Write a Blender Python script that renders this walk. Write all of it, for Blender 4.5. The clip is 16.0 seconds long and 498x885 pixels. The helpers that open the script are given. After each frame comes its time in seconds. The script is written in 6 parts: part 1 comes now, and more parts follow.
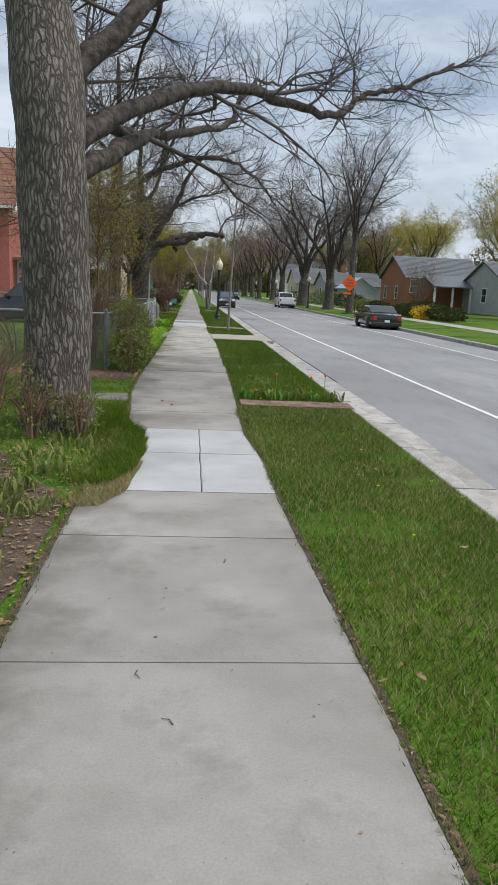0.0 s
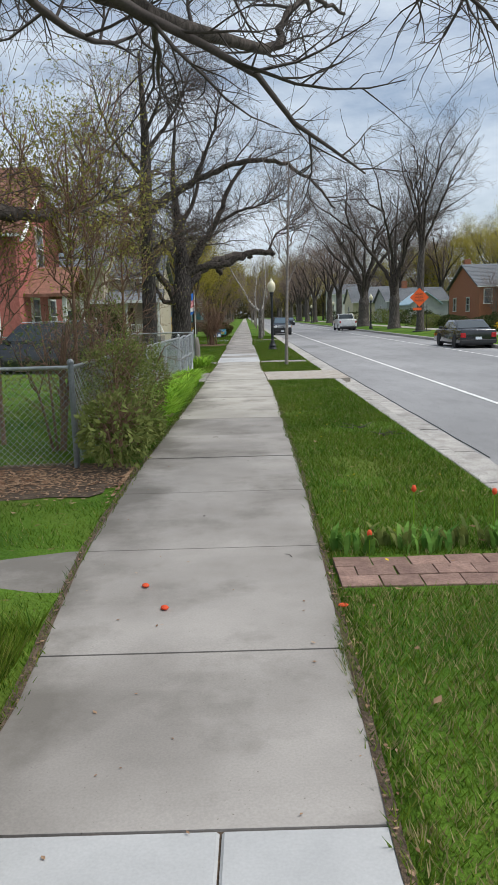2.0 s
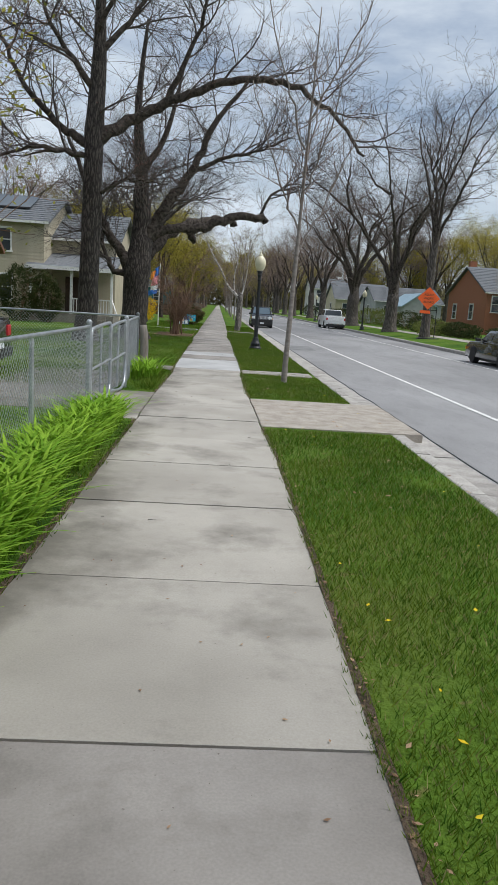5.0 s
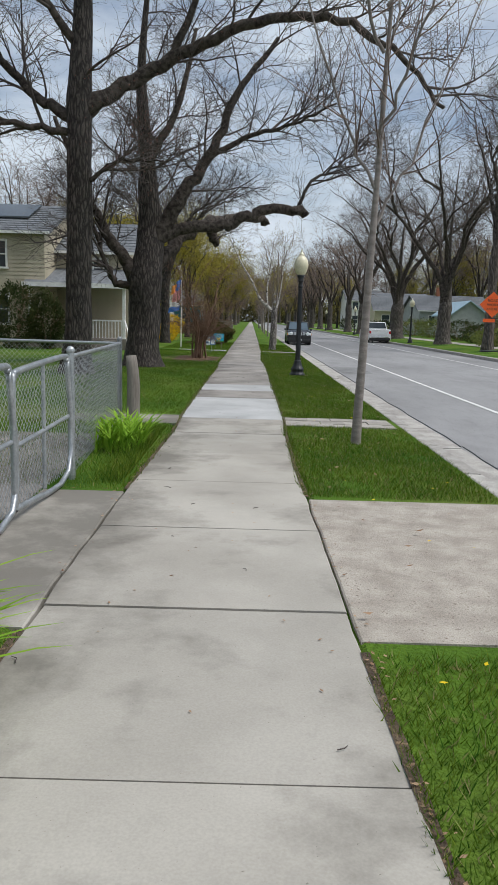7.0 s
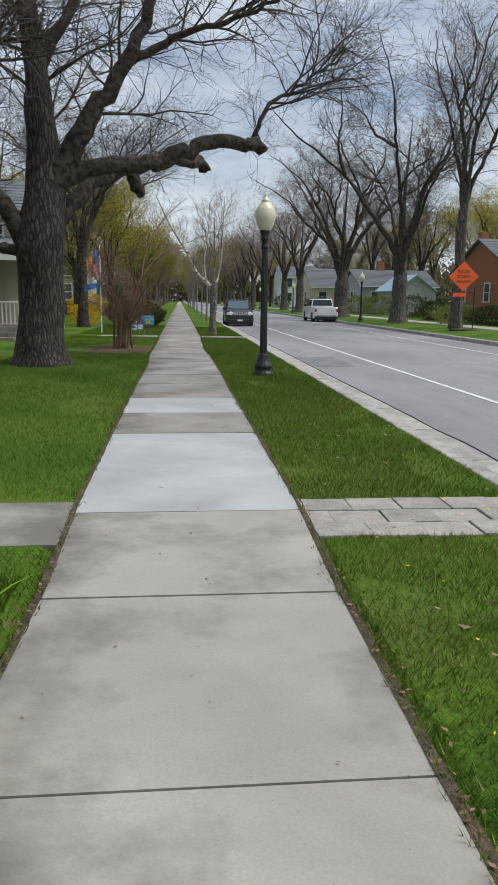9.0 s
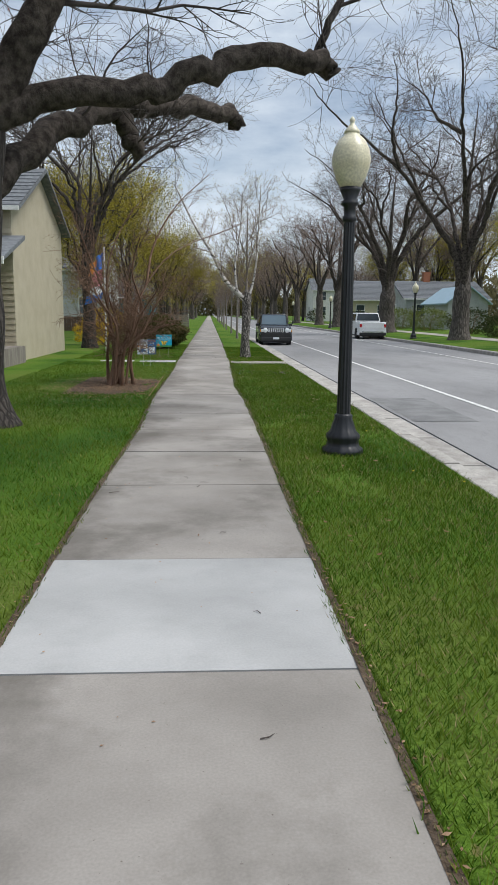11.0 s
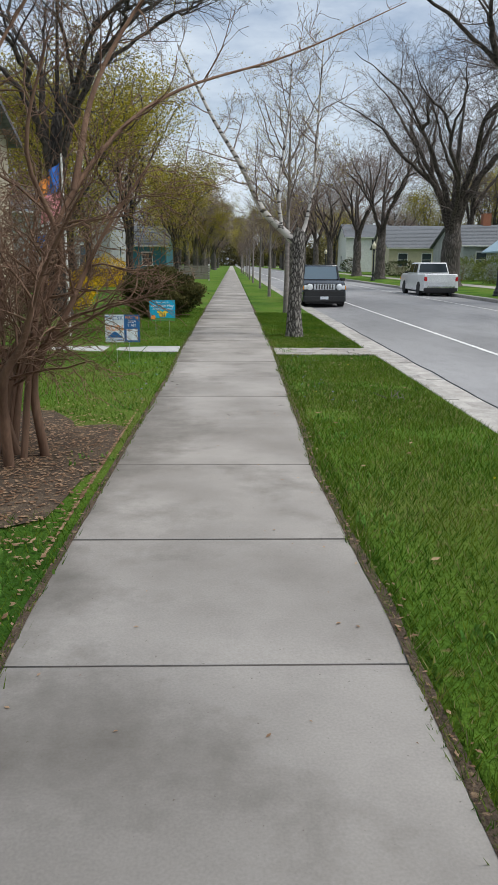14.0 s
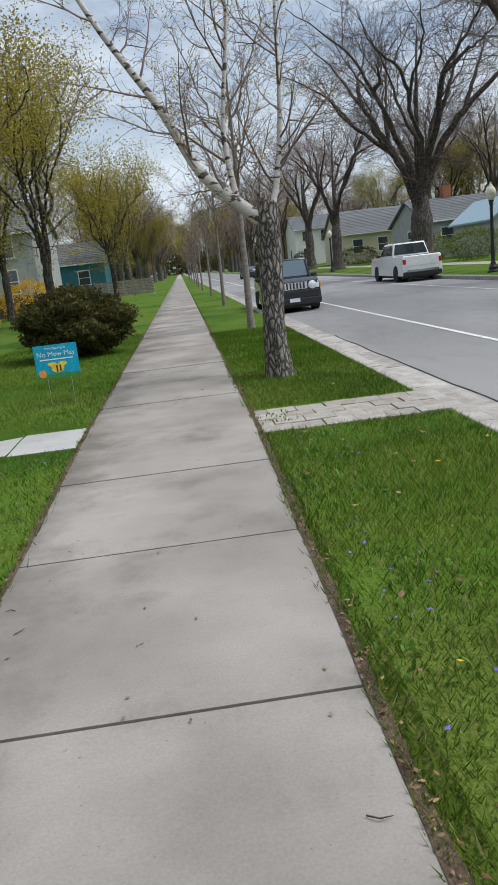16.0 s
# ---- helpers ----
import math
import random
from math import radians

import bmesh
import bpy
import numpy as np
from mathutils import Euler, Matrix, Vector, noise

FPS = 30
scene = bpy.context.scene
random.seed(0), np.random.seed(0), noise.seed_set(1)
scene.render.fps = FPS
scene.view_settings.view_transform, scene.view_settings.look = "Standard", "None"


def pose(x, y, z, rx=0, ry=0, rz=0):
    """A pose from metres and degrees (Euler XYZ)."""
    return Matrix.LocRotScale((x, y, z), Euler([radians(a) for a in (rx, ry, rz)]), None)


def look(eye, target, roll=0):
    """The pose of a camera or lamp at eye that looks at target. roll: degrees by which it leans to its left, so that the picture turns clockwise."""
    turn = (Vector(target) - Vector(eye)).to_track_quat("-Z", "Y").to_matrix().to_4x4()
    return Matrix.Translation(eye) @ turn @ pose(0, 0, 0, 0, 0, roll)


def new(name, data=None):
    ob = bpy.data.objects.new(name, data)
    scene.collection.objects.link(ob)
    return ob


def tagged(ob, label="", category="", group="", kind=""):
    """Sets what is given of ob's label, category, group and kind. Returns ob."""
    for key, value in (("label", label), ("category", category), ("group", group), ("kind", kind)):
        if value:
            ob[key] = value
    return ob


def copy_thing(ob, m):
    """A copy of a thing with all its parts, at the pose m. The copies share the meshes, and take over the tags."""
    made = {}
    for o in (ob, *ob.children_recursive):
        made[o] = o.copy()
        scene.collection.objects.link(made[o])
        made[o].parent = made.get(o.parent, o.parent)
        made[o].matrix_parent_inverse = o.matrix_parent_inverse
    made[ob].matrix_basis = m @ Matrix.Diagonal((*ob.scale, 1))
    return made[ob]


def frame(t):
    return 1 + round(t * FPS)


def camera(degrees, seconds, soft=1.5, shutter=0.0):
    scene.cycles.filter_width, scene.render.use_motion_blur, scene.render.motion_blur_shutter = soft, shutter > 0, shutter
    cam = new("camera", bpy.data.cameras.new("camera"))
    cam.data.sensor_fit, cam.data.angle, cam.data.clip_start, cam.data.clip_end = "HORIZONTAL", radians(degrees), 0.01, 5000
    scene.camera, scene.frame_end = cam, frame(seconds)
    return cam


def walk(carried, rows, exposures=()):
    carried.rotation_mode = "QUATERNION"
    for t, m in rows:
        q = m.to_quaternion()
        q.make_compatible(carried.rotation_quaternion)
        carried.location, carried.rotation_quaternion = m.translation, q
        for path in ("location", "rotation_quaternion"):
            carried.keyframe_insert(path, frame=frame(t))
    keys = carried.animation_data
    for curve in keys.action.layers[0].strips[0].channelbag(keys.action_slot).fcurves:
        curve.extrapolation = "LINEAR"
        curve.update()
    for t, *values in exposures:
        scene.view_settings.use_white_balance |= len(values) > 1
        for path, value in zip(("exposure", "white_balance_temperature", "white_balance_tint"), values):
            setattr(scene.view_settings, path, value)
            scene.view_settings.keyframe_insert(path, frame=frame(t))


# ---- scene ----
cam = camera(37.5, 16.0)
PATH = [
    (0, (0.021, -0.91, 1.428), (0.191, 1.041, 1.021), 2.7),
    (0.5, (-0.058, 0.515, 1.404), (0.007, 2.478, 1.025), -0.3),
    (1, (0.03, 1.967, 1.36), (0.027, 3.936, 1.007), -2.8),
    (1.5, (0.125, 3.376, 1.351), (0.124, 5.346, 1.011), -1.7),
    (2, (0.248, 4.765, 1.354), (0.249, 6.736, 1.015), -1.6),
    (2.5, (0.278, 6.121, 1.341), (0.338, 8.09, 0.998), -1.0),
    (3, (0.207, 7.455, 1.337), (0.414, 9.411, 0.975), -0.5),
    (3.5, (0.095, 8.766, 1.323), (0.259, 10.72, 0.931), 0.6),
    (5.8, (0.19, 14.769, 1.251), (0.297, 16.736, 0.909), 4.1),
    (6, (0.171, 15.276, 1.247), (0.299, 17.243, 0.911), 3.1),
    (6.5, (0.145, 16.507, 1.242), (0.212, 18.478, 0.911), 1.6),
    (7, (0.232, 17.755, 1.249), (0.235, 19.728, 0.919), 1.6),
    (7.5, (0.359, 19.018, 1.243), (0.42, 20.991, 0.922), 3.7),
    (8, (0.305, 20.298, 1.226), (0.521, 22.26, 0.903), 4.5),
    (8.5, (0.119, 21.622, 1.215), (0.375, 23.579, 0.893), 2.4),
    (9, (-0.026, 22.951, 1.202), (0.161, 24.906, 0.821), 0.7),
    (9.5, (-0.065, 24.329, 1.193), (0.038, 26.28, 0.765), -0.4),
    (9.7, (-0.054, 24.869, 1.182), (0.038, 26.82, 0.752), 0.6),
    (11.8, (0.202, 30.683, 1.247), (0.346, 32.655, 0.942), -0.2),
    (12, (0.184, 31.224, 1.248), (0.372, 33.191, 0.94), -0.4),
    (12.5, (0.044, 32.547, 1.232), (0.307, 34.501, 0.895), -0.9),
    (13, (-0.074, 33.846, 1.237), (0.113, 35.793, 0.818), -0.8),
    (13.5, (-0.061, 35.168, 1.254), (0.014, 37.112, 0.789), -0.6),
    (14, (0.06, 36.526, 1.252), (0.107, 38.469, 0.778), 0.3),
    (14.5, (0.181, 37.897, 1.223), (0.288, 39.833, 0.734), 0.4),
    (15, (0.243, 39.213, 1.211), (0.356, 41.151, 0.73), -1.9),
    (15.5, (0.291, 40.488, 1.202), (0.371, 42.43, 0.728), -5.2),
    (16, (0.234, 41.723, 1.201), (0.361, 43.663, 0.732), -6.6),
]
walk(cam, [(t, look(eye, target, roll)) for t, eye, target, roll in PATH], [(0.0, -0.08), (1.0, 0.02), (3.5, -0.04), (8.0, -0.16), (9.5, -0.16), (12.0, 0.05), (14.0, 0.03), (16.0, 0.0)])

# ---- world, sun, exposure ----
world = bpy.data.worlds.new("world")
scene.world = world
world.use_nodes = True
wn, wl = world.node_tree.nodes, world.node_tree.links
wn.clear()
w_out, w_bg, w_sky = wn.new("ShaderNodeOutputWorld"), wn.new("ShaderNodeBackground"), wn.new("ShaderNodeTexSky")
w_sky.sky_type, w_sky.sun_disc = "NISHITA", False
w_sky.sun_elevation, w_sky.sun_rotation = radians(60), radians(105)
w_sky.air_density, w_sky.dust_density = 1.0, 2.2
w_co, w_map = wn.new("ShaderNodeTexCoord"), wn.new("ShaderNodeMapping")
w_map.inputs["Scale"].default_value = (1.6, 1.6, 5.0)
w_noise, w_ramp, w_mix = wn.new("ShaderNodeTexNoise"), wn.new("ShaderNodeValToRGB"), wn.new("ShaderNodeMix")
w_noise.inputs["Scale"].default_value, w_noise.inputs["Detail"].default_value, w_noise.inputs["Roughness"].default_value = 2.3, 8.0, 0.6
w_ramp.color_ramp.elements[0].position, w_ramp.color_ramp.elements[1].position = 0.32, 0.62
w_ramp.color_ramp.elements[0].color = (0.14, 0.14, 0.14, 1)
w_mix.data_type = "RGBA"
w_mix.inputs["B"].default_value = (6.0, 6.7, 7.5, 1)
wl.new(w_co.outputs["Generated"], w_map.inputs["Vector"])
wl.new(w_map.outputs["Vector"], w_noise.inputs["Vector"])
wl.new(w_noise.outputs["Fac"], w_ramp.inputs["Fac"])
wl.new(w_ramp.outputs["Color"], w_mix.inputs["Factor"])
wl.new(w_sky.outputs["Color"], w_mix.inputs["A"])
wl.new(w_mix.outputs["Result"], w_bg.inputs["Color"])
w_bg.inputs["Strength"].default_value = 0.125
wl.new(w_bg.outputs["Background"], w_out.inputs["Surface"])
sun = new("sun", bpy.data.lights.new("sun", "SUN"))
sun.data.energy, sun.data.angle, sun.data.color = 3.0, radians(30), (1.0, 0.985, 0.95)
sun.matrix_world = pose(0, 0, 30, 30, 0, 75)

# ---- materials ----
def mat(name, a, b, scale=8.0, rough=0.8, bump=0.3, metal=0.0, fine=60.0, stretch=(1, 1, 1), spread=0.0, speck=None, dist=0.01, obj=True, third=None, stain=0.0, grain=0.18, gloss=0.5, grime=False):
    """Two colours over a coarse noise, finer grain, optional per-piece spread, specks and bump."""
    m = bpy.data.materials.new(name)
    m.use_nodes = True
    n, l = m.node_tree.nodes, m.node_tree.links
    bs = n["Principled BSDF"]
    co, mp = n.new("ShaderNodeTexCoord"), n.new("ShaderNodeMapping")
    mp.inputs["Scale"].default_value = stretch
    if obj:
        l.new(co.outputs["Object"], mp.inputs["Vector"])
    else:
        geo = n.new("ShaderNodeNewGeometry")
        l.new(geo.outputs["Position"], mp.inputs["Vector"])
    n1, n2 = n.new("ShaderNodeTexNoise"), n.new("ShaderNodeTexNoise")
    n1.inputs["Scale"].default_value, n1.inputs["Detail"].default_value = scale, 5
    n2.inputs["Scale"].default_value, n2.inputs["Detail"].default_value = fine, 4
    for t in (n1, n2):
        l.new(mp.outputs["Vector"], t.inputs["Vector"])
    r1 = n.new("ShaderNodeValToRGB")
    e = r1.color_ramp.elements
    e[0].position, e[1].position = 0.35, 0.65
    e[0].color, e[1].color = (*a, 1), (*b, 1)
    if third:
        x = r1.color_ramp.elements.new(0.5)
        x.color = (*third, 1)
    l.new(n1.outputs["Fac"], r1.inputs["Fac"])
    hs = n.new("ShaderNodeHueSaturation")
    l.new(r1.outputs["Color"], hs.inputs["Color"])
    mr = n.new("ShaderNodeMapRange")
    mr.inputs["From Min"].default_value, mr.inputs["From Max"].default_value = 0.3, 0.7
    mr.inputs["To Min"].default_value, mr.inputs["To Max"].default_value = 1 - grain, 1 + grain
    l.new(n2.outputs["Fac"], mr.inputs["Value"])
    val = mr.outputs["Result"]
    if spread:
        oi, m2, mu = n.new("ShaderNodeObjectInfo"), n.new("ShaderNodeMapRange"), n.new("ShaderNodeMath")
        m2.inputs["To Min"].default_value, m2.inputs["To Max"].default_value = 1 - spread, 1 + spread
        l.new(oi.outputs["Random"], m2.inputs["Value"])
        mu.operation = "MULTIPLY"
        l.new(val, mu.inputs[0])
        l.new(m2.outputs["Result"], mu.inputs[1])
        val = mu.outputs["Value"]
    l.new(val, hs.inputs["Value"])
    col = hs.outputs["Color"]
    if speck:
        n3, r3, mx = n.new("ShaderNodeTexNoise"), n.new("ShaderNodeValToRGB"), n.new("ShaderNodeMix")
        n3.inputs["Scale"].default_value, n3.inputs["Detail"].default_value = speck[0], 2
        r3.color_ramp.elements[0].position, r3.color_ramp.elements[1].position = speck[1], speck[1] + 0.06
        mx.data_type = "RGBA"
        l.new(mp.outputs["Vector"], n3.inputs["Vector"])
        l.new(n3.outputs["Fac"], r3.inputs["Fac"])
        l.new(r3.outputs["Color"], mx.inputs["Factor"])
        l.new(col, mx.inputs["A"])
        mx.inputs["B"].default_value = (*speck[2], 1)
        col = mx.outputs["Result"]
    if stain:
        for size, amount in ((0.75, stain), (4.5, stain * 0.7)):
            n4, r4, mx = n.new("ShaderNodeTexNoise"), n.new("ShaderNodeMapRange"), n.new("ShaderNodeHueSaturation")
            n4.inputs["Scale"].default_value, n4.inputs["Detail"].default_value, n4.inputs["Roughness"].default_value = size, 7, 0.65
            r4.inputs["From Min"].default_value, r4.inputs["From Max"].default_value = 0.48, 0.72
            r4.inputs["To Min"].default_value, r4.inputs["To Max"].default_value = 1.0, 1 - amount
            l.new(mp.outputs["Vector"], n4.inputs["Vector"])
            l.new(n4.outputs["Fac"], r4.inputs["Value"])
            l.new(r4.outputs["Result"], mx.inputs["Value"])
            l.new(col, mx.inputs["Color"])
            col = mx.outputs["Color"]
    if grime:
        # dark mossy dirt that lingers in uneven tongues along the yard side of the slabs
        sx, n5, nearby, ad5, r5, mx = n.new("ShaderNodeSeparateXYZ"), n.new("ShaderNodeTexNoise"), n.new("ShaderNodeMapRange"), n.new("ShaderNodeMath"), n.new("ShaderNodeMapRange"), n.new("ShaderNodeMix")
        l.new(mp.outputs["Vector"], sx.inputs["Vector"])
        l.new(mp.outputs["Vector"], n5.inputs["Vector"])
        n5.inputs["Scale"].default_value, n5.inputs["Detail"].default_value, n5.inputs["Roughness"].default_value = 1.3, 8, 0.65
        nearby.inputs["From Min"].default_value, nearby.inputs["From Max"].default_value = -0.25, -0.75
        nearby.inputs["To Min"].default_value, nearby.inputs["To Max"].default_value = 0.0, 0.22
        l.new(sx.outputs["X"], nearby.inputs["Value"])
        ad5.operation = "ADD"
        l.new(n5.outputs["Fac"], ad5.inputs[0])
        l.new(nearby.outputs["Result"], ad5.inputs[1])
        r5.inputs["From Min"].default_value, r5.inputs["From Max"].default_value, r5.inputs["To Max"].default_value = 0.52, 0.74, 0.72
        l.new(ad5.outputs["Value"], r5.inputs["Value"])
        mx.data_type = "RGBA"
        l.new(r5.outputs["Result"], mx.inputs["Factor"])
        l.new(col, mx.inputs["A"])
        mx.inputs["B"].default_value = (0.11, 0.1, 0.085, 1)
        col = mx.outputs["Result"]
    l.new(col, bs.inputs["Base Color"])
    bs.inputs["Specular IOR Level"].default_value = gloss
    bs.inputs["Roughness"].default_value, bs.inputs["Metallic"].default_value = rough, metal
    if bump:
        bp, ad = n.new("ShaderNodeBump"), n.new("ShaderNodeMath")
        ad.operation = "ADD"
        l.new(n1.outputs["Fac"], ad.inputs[0])
        l.new(n2.outputs["Fac"], ad.inputs[1])
        l.new(ad.outputs["Value"], bp.inputs["Height"])
        bp.inputs["Strength"].default_value, bp.inputs["Distance"].default_value = bump, dist
        l.new(bp.outputs["Normal"], bs.inputs["Normal"])
    return m


def plain(name, c, rough=0.5, metal=0.0, coat=0.0):
    m = mat(name, c, tuple(min(1, v * 1.12) for v in c), 5, rough, 0.03, metal, 40)
    m.node_tree.nodes["Principled BSDF"].inputs["Coat Weight"].default_value = coat
    return m


def glassy(name, c, rough=0.05):
    m = bpy.data.materials.new(name)
    m.use_nodes = True
    bs = m.node_tree.nodes["Principled BSDF"]
    bs.inputs["Base Color"].default_value, bs.inputs["Roughness"].default_value = (*c, 1), rough
    bs.inputs["Specular IOR Level"].default_value = 0.8
    return m


def leafy(name, a, b, dry=None):
    """Leaf or blade: colour varied piece by piece, thin and a little translucent."""
    m = bpy.data.materials.new(name)
    m.use_nodes = True
    n, l = m.node_tree.nodes, m.node_tree.links
    bs, geo, r = n["Principled BSDF"], n.new("ShaderNodeNewGeometry"), n.new("ShaderNodeValToRGB")
    no, mx = n.new("ShaderNodeTexNoise"), n.new("ShaderNodeMix")
    no.inputs["Scale"].default_value = 1.1
    no.inputs["Detail"].default_value = 6
    l.new(geo.outputs["Position"], no.inputs["Vector"])
    mx.data_type = "FLOAT"
    mx.inputs["Factor"].default_value = 0.6
    l.new(geo.outputs["Random Per Island"], mx.inputs["A"])
    l.new(no.outputs["Fac"], mx.inputs["B"])
    r.color_ramp.elements[0].position, r.color_ramp.elements[1].position = 0.3, 0.68
    r.color_ramp.elements[0].color, r.color_ramp.elements[1].color = (*a, 1), (*b, 1)
    if dry:
        r.color_ramp.elements.new(0.8).color = (*dry, 1)
        no.inputs["Scale"].default_value, no.inputs["Roughness"].default_value = 0.9, 0.62
    l.new(mx.outputs["Result"], r.inputs["Fac"])
    l.new(r.outputs["Color"], bs.inputs["Base Color"])
    bs.inputs["Roughness"].default_value, bs.inputs["Specular IOR Level"].default_value = 0.7, 0.12
    tr, ms = n.new("ShaderNodeBsdfTranslucent"), n.new("ShaderNodeMixShader")
    l.new(r.outputs["Color"], tr.inputs["Color"])
    ms.inputs["Fac"].default_value = 0.3
    l.new(bs.outputs["BSDF"], ms.inputs[1])
    l.new(tr.outputs["BSDF"], ms.inputs[2])
    l.new(ms.outputs["Shader"], n["Material Output"].inputs["Surface"])
    return m


def bark(name, a, b, scale=14, depth=0.02, stretch=(1, 1, 0.16)):
    """Furrowed bark: stretched cells and noise along the stem."""
    m = bpy.data.materials.new(name)
    m.use_nodes = True
    n, l = m.node_tree.nodes, m.node_tree.links
    bs = n["Principled BSDF"]
    co, mp, vo, no, no2 = n.new("ShaderNodeTexCoord"), n.new("ShaderNodeMapping"), n.new("ShaderNodeTexVoronoi"), n.new("ShaderNodeTexNoise"), n.new("ShaderNodeTexNoise")
    mp.inputs["Scale"].default_value = stretch
    no2.inputs["Scale"].default_value, no2.inputs["Detail"].default_value = 7, 4
    ad = n.new("ShaderNodeVectorMath")
    ad.operation = "MULTIPLY_ADD"
    ad.inputs[1].default_value = (0.09, 0.09, 0.09)
    l.new(co.outputs["Object"], no2.inputs["Vector"])
    l.new(no2.outputs["Color"], ad.inputs[0])
    l.new(co.outputs["Object"], ad.inputs[2])
    l.new(ad.outputs["Vector"], mp.inputs["Vector"])
    vo.feature = "DISTANCE_TO_EDGE"
    vo.inputs["Scale"].default_value = scale
    no.inputs["Scale"].default_value, no.inputs["Detail"].default_value = scale * 2.2, 6
    for t in (vo, no):
        l.new(mp.outputs["Vector"], t.inputs["Vector"])
    mr = n.new("ShaderNodeMapRange")
    mr.inputs["From Max"].default_value = 0.28
    l.new(vo.outputs["Distance"], mr.inputs["Value"])
    mu = n.new("ShaderNodeMath")
    mu.operation = "MULTIPLY"
    l.new(mr.outputs["Result"], mu.inputs[0])
    l.new(no.outputs["Fac"], mu.inputs[1])
    r = n.new("ShaderNodeValToRGB")
    r.color_ramp.elements[0].position, r.color_ramp.elements[1].position = 0.05, 0.6
    r.color_ramp.elements[0].color, r.color_ramp.elements[1].color = (*a, 1), (*b, 1)
    l.new(mu.outputs["Value"], r.inputs["Fac"])
    l.new(r.outputs["Color"], bs.inputs["Base Color"])
    bp = n.new("ShaderNodeBump")
    bp.inputs["Strength"].default_value, bp.inputs["Distance"].default_value = 0.9, depth
    l.new(mu.outputs["Value"], bp.inputs["Height"])
    l.new(bp.outputs["Normal"], bs.inputs["Normal"])
    bs.inputs["Roughness"].default_value = 0.95
    return m


CONCRETE = mat("concrete", (0.33, 0.308, 0.272), (0.415, 0.39, 0.348), 1.1, 0.92, 0.05, fine=120, spread=0.05, speck=(70, 0.73, (0.2, 0.18, 0.15)), dist=0.002, obj=False, stain=0.1, grain=0.07, gloss=0.3, grime=True)
CONCRETE_NEW = mat("concrete_new", (0.37, 0.372, 0.37), (0.46, 0.462, 0.46), 1.6, 0.88, 0.04, fine=110, spread=0.03, speck=(80, 0.76, (0.32, 0.3, 0.27)), dist=0.002, obj=False, stain=0.12, grain=0.05, gloss=0.3)
CONCRETE_DARK = mat("concrete_dark", (0.24, 0.222, 0.203), (0.345, 0.322, 0.298), 1.2, 0.92, 0.06, fine=120, spread=0.05, speck=(70, 0.72, (0.16, 0.14, 0.12)), dist=0.002, obj=False, stain=0.11, grain=0.08, gloss=0.3, grime=True)
GRAVELLY = mat("gravelly_concrete", (0.30, 0.265, 0.225), (0.42, 0.38, 0.33), 6, 0.95, 0.8, fine=130, speck=(60, 0.64, (0.2, 0.16, 0.13)), dist=0.008, obj=False)
ASPHALT = mat("asphalt", (0.235, 0.233, 0.235), (0.305, 0.302, 0.305), 0.35, 0.85, 0.5, fine=160, speck=(90, 0.66, (0.12, 0.12, 0.12)), dist=0.004, obj=False, stretch=(1, 0.35, 1), stain=0.2, grain=0.1, gloss=0.3)
PATCH = mat("asphalt_patch", (0.15, 0.15, 0.152), (0.22, 0.22, 0.22), 3, 0.9, 0.5, fine=140, dist=0.004, obj=False)
GUTTER = mat("gutter_stone", (0.29, 0.27, 0.25), (0.42, 0.40, 0.37), 5, 0.9, 0.6, fine=60, spread=0.14, dist=0.008, obj=False)
PAINT = mat("road_paint", (0.62, 0.62, 0.6), (0.75, 0.75, 0.73), 6, 0.7, 0.2, fine=70, speck=(22, 0.62, (0.3, 0.3, 0.3)), obj=False)
LAWN = mat("lawn", (0.038, 0.095, 0.011), (0.11, 0.155, 0.028), 0.5, 0.95, 0.9, fine=45, speck=(11, 0.66, (0.15, 0.14, 0.05)), dist=0.03, obj=False, third=(0.085, 0.16, 0.018), gloss=0.1)
SOIL = mat("soil", (0.06, 0.04, 0.026), (0.12, 0.085, 0.055), 7, 1.0, 1.0, fine=70, speck=(30, 0.6, (0.22, 0.15, 0.09)), dist=0.02, obj=False)
BRICK_WALK = mat("brick_paver", (0.17, 0.1, 0.08), (0.26, 0.165, 0.13), 9, 0.9, 0.5, spread=0.2, obj=False)
GREY_PAVER = mat("grey_paver", (0.27, 0.25, 0.222), (0.36, 0.335, 0.3), 8, 0.9, 0.4, spread=0.14, obj=False)
BLADE = leafy("grass_blade", (0.024, 0.088, 0.006), (0.145, 0.21, 0.02), (0.27, 0.25, 0.075))
BLADE_DRY = leafy("dry_blade", (0.22, 0.20, 0.08), (0.40, 0.34, 0.17))
LILY = leafy("lily_leaf", (0.14, 0.30, 0.02), (0.30, 0.48, 0.05))
DARK_LEAF = leafy("hedge_leaf", (0.022, 0.04, 0.012), (0.075, 0.085, 0.03))
SPRING_LEAF = leafy("spring_leaf", (0.19, 0.165, 0.03), (0.43, 0.36, 0.05))
WOODS = leafy("distant_woods", (0.1, 0.085, 0.05), (0.23, 0.2, 0.1))
BUSH_LEAF = leafy("bush_leaf", (0.10, 0.135, 0.035), (0.24, 0.27, 0.08))
BUD_RED = leafy("red_bud", (0.16, 0.06, 0.05), (0.3, 0.13, 0.1))
TULIP_LEAF = leafy("tulip_leaf", (0.07, 0.18, 0.03), (0.17, 0.31, 0.06))
YEW_LEAF = leafy("yew_leaf", (0.03, 0.042, 0.014), (0.14, 0.125, 0.045))
